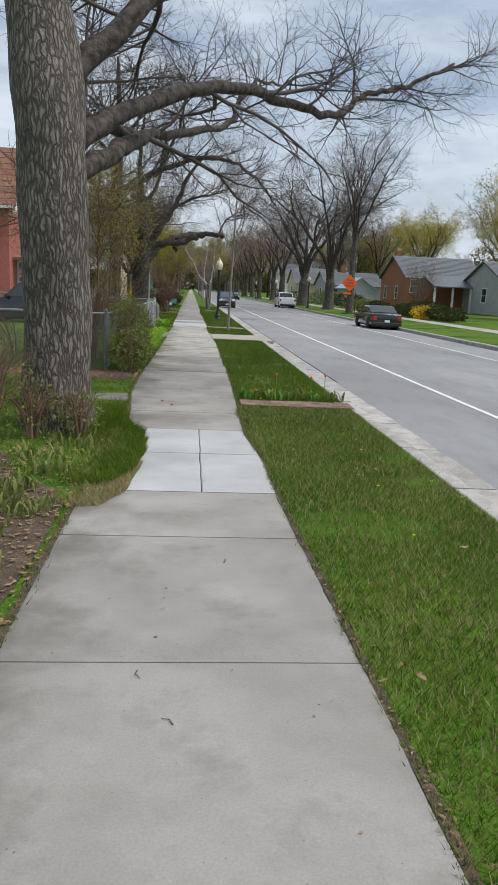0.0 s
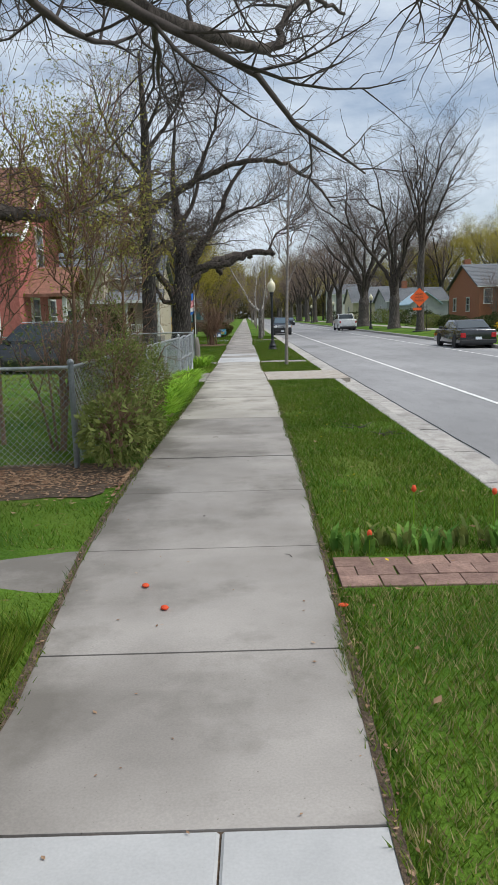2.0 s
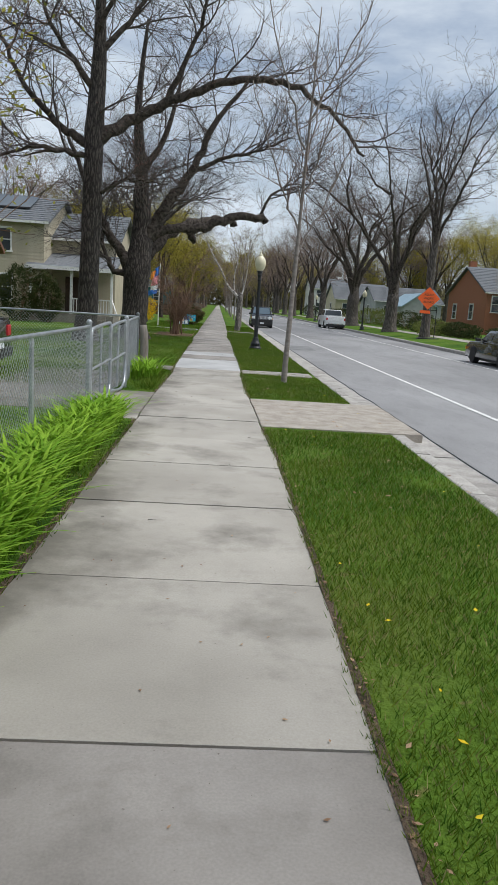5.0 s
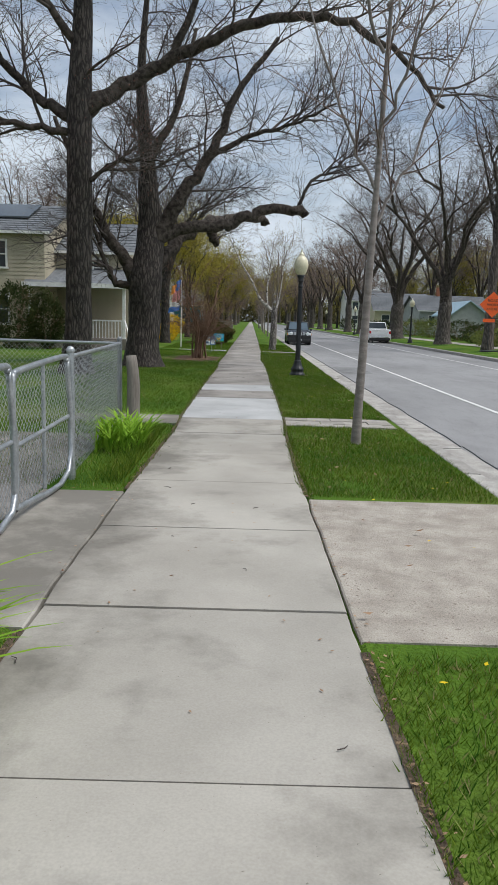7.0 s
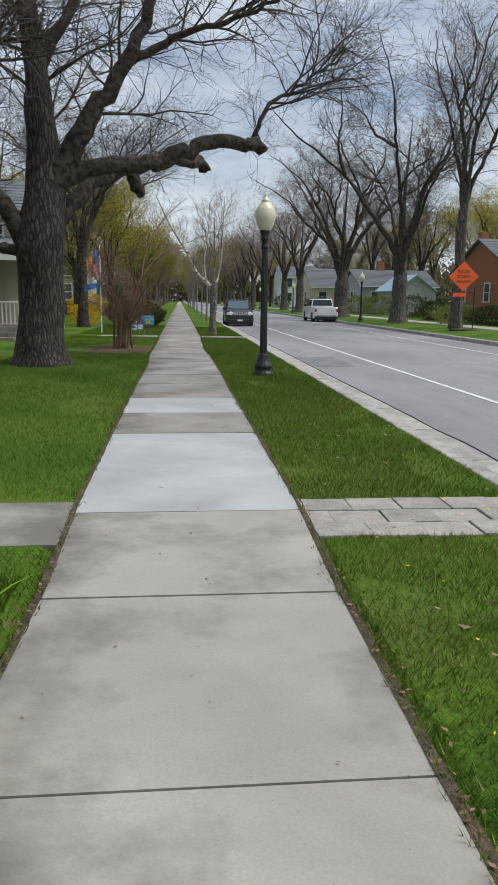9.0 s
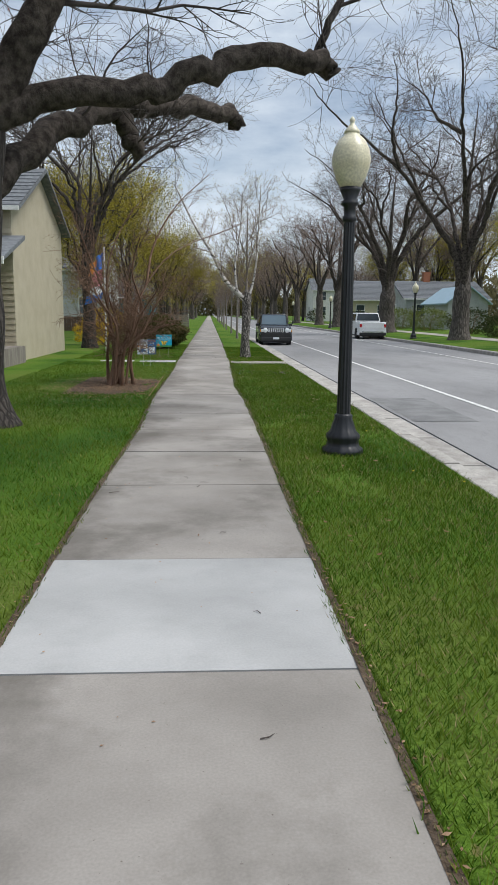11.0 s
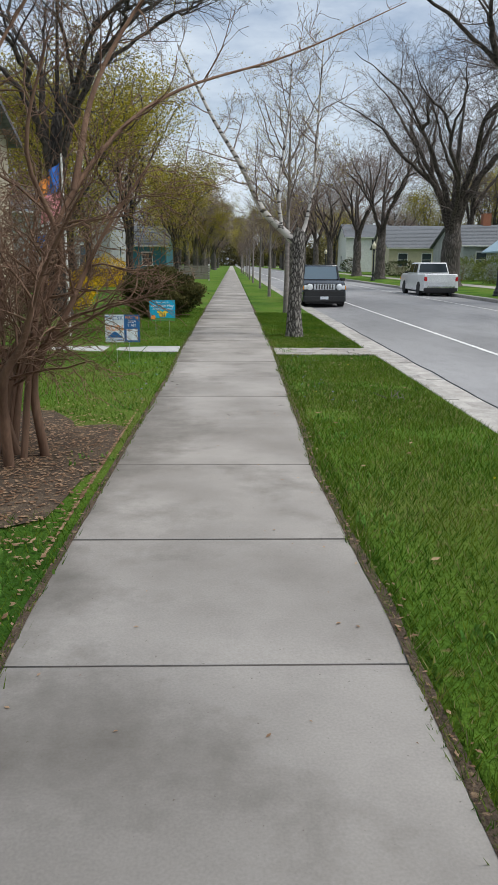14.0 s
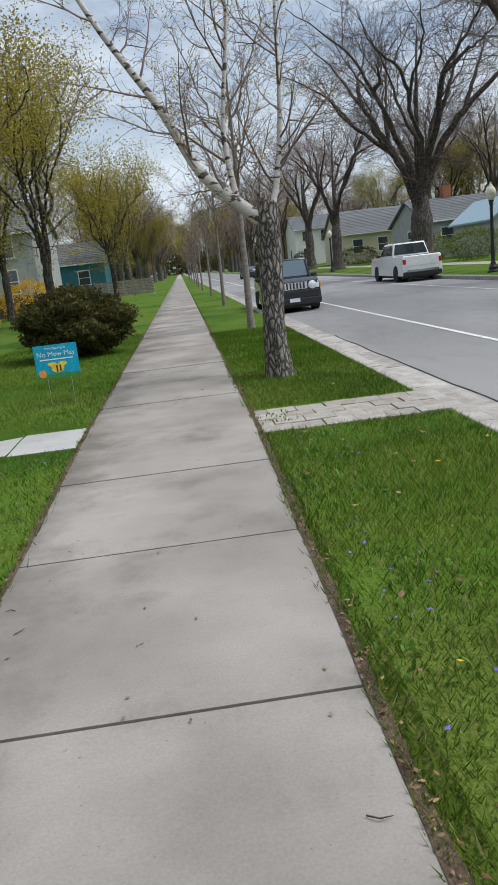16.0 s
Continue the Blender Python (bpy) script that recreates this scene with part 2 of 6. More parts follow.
FENCE_LEAF = leafy("sapling_leaf", (0.13, 0.14, 0.03), (0.33, 0.31, 0.06))
FORSYTHIA = leafy("forsythia_flower", (0.62, 0.38, 0.01), (0.8, 0.56, 0.03))
DEAD_LEAF = leafy("dead_leaf", (0.2, 0.11, 0.065), (0.46, 0.31, 0.2))
PETAL_RED = leafy("tulip_petal", (0.75, 0.09, 0.04), (0.85, 0.16, 0.07))
PETAL_YELLOW = leafy("dandelion_petal", (0.8, 0.55, 0.02), (0.85, 0.65, 0.04))
PETAL_BLUE = leafy("violet_petal", (0.16, 0.13, 0.5), (0.25, 0.2, 0.62))
BARK_GREY = bark("bark_grey", (0.06, 0.05, 0.042), (0.26, 0.225, 0.19), 27, 0.03)
BARK_DARK = bark("bark_dark", (0.022, 0.018, 0.016), (0.105, 0.088, 0.077), 16, 0.03)
BARK_LIMB = mat("bark_limb", (0.035, 0.029, 0.025), (0.105, 0.088, 0.077), 11, 0.95, 0.7, fine=42, dist=0.02, gloss=0.15)
BARK_STREET = bark("bark_street", (0.05, 0.042, 0.037), (0.17, 0.146, 0.128), 12, 0.025)
TWIG_FAR = mat("twig_far", (0.085, 0.07, 0.062), (0.16, 0.133, 0.118), 3, 0.95, 0, gloss=0.1)
TWIG = mat("twig", (0.05, 0.04, 0.036), (0.10, 0.083, 0.075), 3, 0.9, 0)
TWIG_RED = mat("twig_red", (0.14, 0.095, 0.08), (0.22, 0.165, 0.135), 3, 0.9, 0)
STEM = mat("shrub_stem", (0.13, 0.072, 0.045), (0.235, 0.14, 0.09), 9, 0.9, 0.3, stretch=(1, 1, 0.2))
BIRCH = mat("birch_bark", (0.42, 0.39, 0.36), (0.56, 0.53, 0.5), 4, 0.8, 0.5, speck=(9, 0.55, (0.06, 0.05, 0.045)), stretch=(1, 1, 2.4))
BIRCH_OLD = bark("birch_old_bark", (0.035, 0.03, 0.027), (0.36, 0.33, 0.3), 24, 0.025, (1, 1, 0.3))
YOUNG_BARK = mat("young_bark", (0.17, 0.145, 0.13), (0.26, 0.23, 0.21), 8, 0.85, 0.3, stretch=(1, 1, 3))
GALV = mat("galvanised_steel", (0.34, 0.36, 0.38), (0.48, 0.5, 0.52), 9, 0.42, 0.1, 0.75)
IRON = plain("black_iron", (0.012, 0.013, 0.016), 0.38)
GLOBE = mat("frosted_globe", (0.62, 0.57, 0.40), (0.72, 0.68, 0.52), 3, 0.3, 0.02)
GLASS = glassy("car_glass", (0.03, 0.04, 0.046), 0.03)
PANE = glassy("window_glass", (0.05, 0.065, 0.075))
# windscreen glass; sky reflection is put into its paler blue base colour
SCREEN_SKY = glassy("windscreen_sky_tint", (0.13, 0.19, 0.24), 0.04)
BLACK_PAINT = plain("black_car_paint", (0.008, 0.009, 0.012), 0.2, 0.0, 0.8)
BLUE_PAINT = plain("blue_car_paint", (0.008, 0.014, 0.024), 0.22, 0.0, 0.7)
WHITE_PAINT = plain("white_car_paint", (0.72, 0.73, 0.74), 0.3, 0.0, 0.6)
CHROME = plain("chrome", (0.6, 0.61, 0.62), 0.2, 1.0)
RUBBER = plain("tyre_rubber", (0.018, 0.018, 0.018), 0.85)
TRIM_BLACK = plain("black_plastic", (0.02, 0.02, 0.021), 0.6)
TAIL = plain("red_lens", (0.42, 0.015, 0.02), 0.2)
HEAD = plain("clear_lens", (0.82, 0.84, 0.86), 0.15)
AMBER = plain("amber_lens", (0.75, 0.3, 0.03), 0.25)
ORANGE = plain("orange_sheeting", (0.95, 0.13, 0.02), 0.5)
# print black, also the painted shade of the truck bed and grille slots
INK_AND_HOLLOW = plain("ink_and_hollow_black", (0.03, 0.03, 0.03), 0.7)
SIDING = mat("beige_siding", (0.42, 0.37, 0.27), (0.48, 0.43, 0.32), 2, 0.7, 0.05, spread=0.03)
SIDING_GREY = mat("grey_siding", (0.34, 0.36, 0.36), (0.42, 0.44, 0.44), 2, 0.7, 0.05, spread=0.03)
CREAM = mat("cream_siding", (0.56, 0.51, 0.36), (0.62, 0.57, 0.42), 2, 0.7, 0.05, spread=0.03)
WHITE = mat("white_trim", (0.68, 0.68, 0.66), (0.78, 0.78, 0.76), 4, 0.6, 0.05)
SHINGLE = mat("grey_shingle", (0.10, 0.11, 0.12), (0.17, 0.18, 0.195), 9, 0.95, 0.6, fine=50, spread=0.1)
SHINGLE_BROWN = mat("brown_shingle", (0.16, 0.075, 0.05), (0.25, 0.12, 0.085), 9, 0.95, 0.6, fine=50, spread=0.1)
BRICK = mat("orange_brick", (0.30, 0.115, 0.065), (0.40, 0.17, 0.095), 14, 0.95, 0.4, spread=0.12)
BRICK_PINK = mat("red_painted_brick", (0.36, 0.11, 0.09), (0.46, 0.16, 0.13), 12, 0.9, 0.4, spread=0.1)
WOOD_GREY = mat("weathered_wood", (0.16, 0.14, 0.12), (0.27, 0.245, 0.215), 7, 0.95, 0.5, stretch=(1, 1, 0.15))
WOOD_BROWN = mat("brown_fence_wood", (0.075, 0.05, 0.038), (0.13, 0.09, 0.07), 7, 0.95, 0.4, spread=0.12, stretch=(1, 1, 0.15))
SIGN_WHITE = plain("sign_white", (0.72, 0.76, 0.8), 0.5)
SIGN_BLUE = plain("sign_blue", (0.02, 0.12, 0.32), 0.5)
SIGN_TEAL = plain("sign_teal", (0.0, 0.36, 0.58), 0.5)
SIGN_ORANGE = plain("sign_orange", (0.85, 0.3, 0.05), 0.5)
SIGN_GREEN = plain("sign_green", (0.06, 0.25, 0.06), 0.5)
SIGN_YELLOW = plain("sign_yellow", (0.85, 0.6, 0.05), 0.5)
CLOTH_BLUE = plain("blue_cloth", (0.03, 0.17, 0.6), 0.8)
CLOTH_PINK = plain("pink_cloth", (0.75, 0.3, 0.33), 0.8)
CLOTH_ORANGE = plain("orange_cloth", (0.85, 0.3, 0.05), 0.8)

# ---- mesh helpers ----
def part(name, bm, material, parent=None, label=""):
    me = bpy.data.meshes.new(name)
    bm.to_mesh(me)
    bm.free()
    return link(name, me, material, parent, label)


def link(name, me, material, parent=None, label=""):
    if material and not me.materials:
        me.materials.append(material)
    ob = new(name, me)
    ob.parent = parent
    if label:
        ob["label"] = label
    return ob


def mesh(name, verts, faces, smooth=False):
    me = bpy.data.meshes.new(name)
    me.from_pydata(verts, [], faces)
    if smooth:
        me.polygons.foreach_set("use_smooth", [True] * len(me.polygons))
    me.update()
    return me


def empty(name, m, label, category, group=""):
    ob = new(name)
    ob.matrix_world = m
    ob.empty_display_size = 0.1
    return tagged(ob, label, category, group)


def box(bm, x0, x1, y0, y1, z0, z1, bevel=0.0):
    geom = bmesh.ops.create_cube(bm, size=1, matrix=Matrix.LocRotScale(((x0 + x1) / 2, (y0 + y1) / 2, (z0 + z1) / 2), None, (x1 - x0, y1 - y0, z1 - z0)))
    if bevel:
        edges = list({e for v in geom["verts"] for e in v.link_edges})
        bmesh.ops.bevel(bm, geom=edges, offset=bevel, segments=2, affect="EDGES", profile=0.5)
    return bm


def boxed(*a, **k):
    return box(bmesh.new(), *a, **k)


def rod(bm, p, q, r0, r1=None, n=10):
    p, q = Vector(p), Vector(q)
    turn = (q - p).to_track_quat("Z", "Y").to_matrix().to_4x4()
    bmesh.ops.create_cone(bm, cap_ends=True, segments=n, radius1=r0, radius2=r0 if r1 is None else r1, depth=(q - p).length, matrix=Matrix.Translation((p + q) / 2) @ turn)
    return bm


def lathe(profile, n=24, flutes=0, depth=0.0):
    """A turned shape from (radius, height) pairs, with flutes if asked."""
    verts, faces = [], []
    for r, z in profile:
        for i in range(n):
            a = 2 * math.pi * i / n
            k = r * (1 - depth * (0.5 + 0.5 * math.cos(flutes * a))) if flutes else r
            verts.append((k * math.cos(a), k * math.sin(a), z))
    for j in range(len(profile) - 1):
        for i in range(n):
            b = (i + 1) % n
            faces.append((j * n + i, j * n + b, (j + 1) * n + b, (j + 1) * n + i))
    faces += [tuple(range(n))[::-1], tuple(range((len(profile) - 1) * n, len(profile) * n))]
    return verts, faces


def prism(outline, x0, x1):
    """A side outline of (y, z) pairs, swept along x."""
    bm = bmesh.new()
    a = [bm.verts.new((x0, y, z)) for y, z in outline]
    b = [bm.verts.new((x1, y, z)) for y, z in outline]
    k = len(outline)
    bm.faces.new(a[::-1])
    bm.faces.new(b)
    for i in range(k):
        bm.faces.new((a[i], a[(i + 1) % k], b[(i + 1) % k], b[i]))
    bmesh.ops.recalc_face_normals(bm, faces=bm.faces)
    return bm


# ---- plants ----
class Tubes:
    """Collects tapered stems into one mesh."""

    def __init__(self):
        self.v, self.f = [], []

    def add(self, pts, radii, n, rough=0.0, rng=None, cap=False):
        base, k = len(self.v), len(pts)
        side = None
        for i in range(k):
            d = (pts[min(i + 1, k - 1)] - pts[max(i - 1, 0)]).normalized()
            if side is None:
                side = d.orthogonal().normalized()
            side = (side - d * side.dot(d)).normalized()
            up = d.cross(side)
            for j in range(n):
                a = 2 * math.pi * j / n
                r = radii[i] * (1 + rough * noise.noise(pts[i] * 1.3 + Vector((math.cos(a), math.sin(a), 0)) * 1.4)) if rough else radii[i]
                self.v.append(pts[i] + side * (r * math.cos(a)) + up * (r * math.sin(a)))
        for i in range(k - 1):
            for j in range(n):
                b = (j + 1) % n
                self.f.append((base + i * n + j, base + i * n + b, base + (i + 1) * n + b, base + (i + 1) * n + j))
        if cap:
            self.f.append(tuple(base + (k - 1) * n + j for j in range(n)))

    def link(self, name, material, parent, label="", smooth=True):
        return link(name, mesh(name, self.v, self.f, smooth), material, parent, label)


def smooth_path(pts, steps=6):
    pts = [Vector(p) for p in pts]
    ext = [pts[0] * 2 - pts[1], *pts, pts[-1] * 2 - pts[-2]]
    out = []
    for i in range(1, len(ext) - 2):
        a, b, c, d = ext[i - 1 : i + 3]
        for s in range(steps):
            t = s / steps
            out.append(0.5 * (2 * b + (c - a) * t + (2 * a - 5 * b + 4 * c - d) * t * t + (3 * b - a - 3 * c + d) * t ** 3))
    out.append(pts[-1])
    return out


def sprout(tubes, rng, pts, radii, level, plan, tips=None, thin=0.0024):
    """Side shoots along a stem: plan rows are (count, length, wander, lift, sides, start)."""
    if level >= len(plan):
        if tips is not None:
            tips.append(pts[-1])
            tips.append(pts[len(pts) // 2])
        return
    count, length, wander, lift, sides, start = plan[level]
    k = len(pts)
    for c in range(count):
        at = start + (1 - start) * (c + rng.random()) / count
        i = min(int(at * (k - 1)), k - 2)
        p = pts[i].lerp(pts[i + 1], at * (k - 1) - i)
        d = (pts[i + 1] - pts[i]).normalized()
        side = d.orthogonal().normalized()
        side.rotate(Matrix.Rotation(rng.uniform(0, 6.283), 3, d))
        d = d * rng.uniform(0.35, 0.9) + side * rng.uniform(0.5, 1.0)
        d.z = max(d.z, 0.02 if level == 0 else -0.35)
        d.normalize()
        size = length * rng.uniform(0.55, 1.25) * (1.15 - 0.5 * at)
        r = max(thin, min(radii[i] * 0.68, 0.0145 * size + 0.001))
        m = 6 if level == 0 else 5 if level == 1 else 4
        q, path, rad = p.copy(), [p.copy()], [r]
        for s in range(m):
            d = (d + Vector((rng.gauss(0, wander), rng.gauss(0, wander), rng.gauss(0, wander) + lift))).normalized()
            q = q + d * (size / m)
            path.append(q.copy())
            rad.append(max(thin * 0.8, r * (1 - 0.8 * (s + 1) / m)))
        tubes.add(path, rad, sides)
        sprout(tubes, rng, path, rad, level + 1, plan, tips, thin)


def leaves(tips, rng, each, size, spread):
    """Small folded leaves scattered round the tips."""
    v, f = [], []
    for p in tips:
        for _ in range(each):
            c = p + Vector((rng.gauss(0, spread), rng.gauss(0, spread), rng.gauss(0, spread)))
            a = Vector((rng.gauss(0, 1), rng.gauss(0, 1), rng.gauss(0, 0.7))).normalized()
            b = a.orthogonal().normalized()
            s = size * rng.uniform(0.6, 1.4)
            k = len(v)
            v += [c - a * s, c + b * s * 0.45, c + a * s, c - b * s * 0.45]
            f.append((k, k + 1, k + 2, k + 3))
    return v, f


def tree(label, at, trunk, limbs, plan, material, twig, seed, sides=16, category="bare tree", flare=1.5, leaf=None, group="", thin=0.0024):
    """trunk: [(point, radius)]; limbs: [([points], r0, r1, cut)], in metres from the tree's foot."""
    rng = random.Random(seed)
    ob = empty("tree", pose(*at), label, category, group)
    def wood(pts, radii, name, n, rough, m=None):
        t = Tubes()
        t.add(pts, radii, n, rough, cap=True)
        t.link(name, m or material, ob)
    pts = smooth_path([p for p, _ in trunk], 8)
    k = len(pts)
    rad = [float(np.interp(i / (k - 1) * (len(trunk) - 1), range(len(trunk)), [r for _, r in trunk])) for i in range(k)]
    for i, p in enumerate(pts):
        rad[i] *= 1 + (flare - 1) * math.exp(-max(p.z, 0) / 0.22)
    wood(pts, rad, "trunk", sides, 0.14)
    twigs, tips = Tubes(), []
    sprout(twigs, rng, pts[k // 2 :], rad[k // 2 :], 0, plan, tips, thin)
    for path, r0, r1, cut in limbs:
        lp = smooth_path(path, 6)
        lp = [p + Vector((rng.gauss(0, 0.03), rng.gauss(0, 0.03), rng.gauss(0, 0.03))) * (1 if 0 < i < len(lp) - 1 else 0) for i, p in enumerate(lp)]
        lr = [r0 + (r1 - r0) * (i / (len(lp) - 1)) ** 0.75 for i in range(len(lp))]
        wood(lp, lr, "limb", 12, 0.12, BARK_LIMB if r0 > 0.05 else material)
        sprout(twigs, rng, lp, lr, 0, [(3, 1.2, *plan[0][2:]), *plan[1:]] if cut else plan, tips, thin)
    if twigs.v:
        tagged(twigs.link("crown", twig, ob, "fine bare twigs"), kind="stuff")
    if leaf:
        material_leaf, each, size, spread = leaf
        v, f = leaves(tips, rng, each, size, spread)
        tagged(link("leaves", mesh("leaves", v, f), material_leaf, ob, "small opening buds and leaves"), kind="stuff")
    return ob


def scatter(name, rng, count, where, height, width, lean, material, label, category):
    """Many blades as one sheet; where(rng) gives x, y, z or None."""
    v, f = [], []
    for _ in range(count):
        w = where(rng)
        if w is None:
            continue
        x, y, z = w
        a, h = rng.uniform(0, 6.283), height * rng.uniform(0.5, 1.3)
        dx, dy, b = math.cos(a) * width / 2, math.sin(a) * width / 2, rng.uniform(0, 6.283)
        lx, ly = math.cos(b) * lean * h, math.sin(b) * lean * h
        k = len(v)
        v += [(x - dx, y - dy, z - 0.01), (x + dx, y + dy, z - 0.01), (x + lx, y + ly, z + h)]
        f.append((k, k + 1, k + 2))
    ob = link(name, mesh(name, v, f), material)
    return tagged(ob, label, category, kind="stuff")


def shrub(name, label, category, at, radii, material, count, leaf_size, seed, stems=7, stem_mat=None):
    """A bush: stems from one foot and leaves through an uneven rounded body."""
    rng = random.Random(seed)
    ob = empty(name, pose(*at), label, category)
    t, tips = Tubes(), []
    rx, ry, h = radii
    for _ in range(stems):
        a, s = rng.uniform(0, 6.283), rng.uniform(0.3, 0.9)
        top = Vector((rx * s * math.cos(a), ry * s * math.sin(a), h * rng.uniform(0.6, 0.95)))
        path = smooth_path([(0.1 * rx * math.cos(a), 0.1 * ry * math.sin(a), -0.03), top * 0.5 + Vector((0, 0, 0.1 * h)), top], 3)
        rad = [0.018 * (1 - 0.7 * i / (len(path) - 1)) for i in range(len(path))]
        t.add(path, rad, 5)
        sprout(t, rng, path, rad, 0, [(7, 0.45 * h, 0.2, 0.04, 3, 0.25), (4, 0.2 * h, 0.25, 0.02, 3, 0.2)], tips)
    tagged(t.link("branchwork", stem_mat or STEM, ob), kind="stuff")
    if count:
        v, f = [], []
        off = Vector((seed * 3.1, 0, 0))
        while len(f) < count:
            d = Vector((rng.gauss(0, 1), rng.gauss(0, 1), rng.gauss(0, 1))).normalized()
            k = (1 + 0.35 * noise.noise(d * 2.2 + off) + 0.2 * noise.noise(d * 6 + off)) * rng.uniform(0.55, 1.0) ** 0.45
            c = Vector((d.x * rx * k, d.y * ry * k, h * 0.5 + d.z * h * 0.5 * k))
            if c.z < 0.02:
                continue
            a = (d + Vector((rng.gauss(0, 0.7), rng.gauss(0, 0.7), rng.gauss(0, 0.7)))).normalized()
            b = a.orthogonal().normalized()
            b.rotate(Matrix.Rotation(rng.uniform(0, 6.283), 3, a))
            s, i = leaf_size * rng.uniform(0.6, 1.4), len(v)
            v += [c - a * s, c + b * s * 0.4, c + a * s, c - b * s * 0.4]
            f.append((i, i + 1, i + 2, i + 3))
        tagged(link("foliage", mesh("foliage", v, f), material, ob), kind="stuff")
    return ob

# ---- ground, road, kerbs ----
HALF, KERB, GUT, FAR = 0.68, 2.12, 2.62, 9.9
EDGE_Y = (-7, 0.5, 2.0, 3.6, 5.3, 6.3, 7.2, 9, 11, 14, 17, 19, 20.6, 22.8, 24, 26, 27.2, 33, 36.5, 39, 40.9, 42, 43.4, 45, 47.5, 60)
EDGE_R = (0.72, 0.77, 0.74, 0.69, 0.68, 0.6, 0.62, 0.66, 0.7, 0.71, 0.73, 0.73, 0.69, 0.66, 0.64, 0.645, 0.68, 0.66, 0.655, 0.64, 0.57, 0.6, 0.61, 0.635, 0.67, 0.67)
EDGE_L = (0.7, 0.7, 0.7, 0.7, 0.66, 0.64, 0.62, 0.75, 0.77, 0.72, 0.68, 0.66, 0.65, 0.65, 0.63, 0.6, 0.635, 0.65, 0.62, 0.69, 0.68, 0.68, 0.67, 0.66, 0.7, 0.68)
def verge_edge(y):
    """How far the slabs reach towards the verge at y."""
    return float(np.interp(y, EDGE_Y, EDGE_R))


def yard_edge(y):
    return float(np.interp(y, EDGE_Y, EDGE_L))


def strip(name, material, profile, y0, y1, label, category, dy=1.5):
    """A long sheet along the street, from (x, z) pairs."""
    ys = np.arange(y0, y1 + 0.01, dy)
    v = [(x, float(y), z) for y in ys for x, z in profile]
    k = len(profile)
    f = [(j * k + i, j * k + i + 1, (j + 1) * k + i + 1, (j + 1) * k + i) for j in range(len(ys) - 1) for i in range(k - 1)]
    return tagged(link(name, mesh(name, v, f), material), label, category, kind="structure")


ground = strip("ground", LAWN, [(-900, 0.3), (-60, 0.3), (-12, 0.12), (-4, 0.02), (-0.72, -0.008), (-0.64, -0.06), (0.64, -0.06), (0.72, -0.008), (KERB, -0.02), (KERB + 0.02, -0.3), (FAR + 0.1, -0.3), (FAR + 0.12, 0.02), (12.4, 0.14), (20, 0.25), (60, 0.4), (900, 0.4)], -60, 1300, "green lawn and verge on both sides of the street", "ground", 20)
road = strip("road", ASPHALT, [(GUT - 0.02, -0.115), (4.4, -0.085), (6.2, -0.07), (8.2, -0.085), (FAR - 0.1, -0.11)], -60, 1200, "worn light-grey asphalt street with a painted edge line", "road", 20)
for x, w, a, b, nm in ((4.14, 0.085, -60, 700, "edge_line"), (8.0, 0.07, -60, 700, "parking_line")):
    z = float(np.interp(x, [2.6, 4.4, 6.2, 8.2, 9.8], [-0.115, -0.085, -0.07, -0.085, -0.11]))
    strip(nm, PAINT, [(x - w / 2, z + 0.005), (x + w / 2, z + 0.005)], a, b, "faded white painted line on the asphalt", "road marking", 20)
far_kerb = strip("kerb_far", GUTTER, [(FAR - 0.12, -0.13), (FAR - 0.11, 0.0), (FAR - 0.09, 0.02), (FAR + 0.1, 0.02), (FAR + 0.13, -0.1)], -60, 900, "grey concrete kerb on the far side", "kerb", 8)
far_walk = strip("pavement_far", CONCRETE, [(12.5, 0.1), (12.5, 0.155), (13.7, 0.165), (13.7, 0.1)], -60, 900, "pale concrete pavement along the far lawns", "pavement", 6)
patch = link("road_patch", mesh("road_patch", [(2.75, 37.6, -0.108), (3.55, 37.5, -0.097), (3.6, 40.1, -0.097), (2.75, 40.3, -0.108)], [(0, 1, 2, 3)]), PATCH)
tagged(patch, "dark repair patch in the asphalt beside the gutter", "road patch", kind="structure")

# ---- lamp, poles, signs ----
def street_lamp(at, label):
    ob = empty("street_lamp", pose(*at), label, "street lamp", "street lamps")
    v, f = lathe([(0.185, -0.02), (0.185, 0.035), (0.15, 0.06), (0.14, 0.10), (0.155, 0.13), (0.15, 0.165), (0.115, 0.20), (0.098, 0.26), (0.078, 0.31), (0.082, 0.335), (0.066, 0.35)], 48, 12, 0.05)
    link("base", mesh("base", v, f, True), IRON, ob)
    v, f = lathe([(0.062, 0.34), (0.058, 0.8), (0.052, 1.5), (0.047, 2.02)], 48, 12, 0.10)
    link("post", mesh("post", v, f, False), IRON, ob, "fluted black iron post")
    v, f = lathe([(0.047, 2.0), (0.062, 2.02), (0.062, 2.045), (0.05, 2.06), (0.05, 2.13), (0.075, 2.15), (0.075, 2.17), (0.055, 2.19), (0.085, 2.26), (0.088, 2.29)], 32)
    link("collar", mesh("collar", v, f, True), IRON, ob)
    v, f = lathe([(0.08, 2.285), (0.125, 2.36), (0.158, 2.46), (0.165, 2.52), (0.15, 2.6), (0.115, 2.67), (0.07, 2.71), (0.06, 2.73)], 32)
    link("globe", mesh("globe", v, f, True), GLOBE, ob, "cream frosted acorn globe")
    v, f = lathe([(0.066, 2.725), (0.066, 2.745), (0.045, 2.77), (0.022, 2.80), (0.018, 2.815), (0.026, 2.83), (0.008, 2.86)], 24)
    link("finial", mesh("finial", v, f, True), GLOBE, ob)
    return ob


lamp = street_lamp((1.34, 34.95, 0), "black fluted iron street lamp with cream acorn globe")
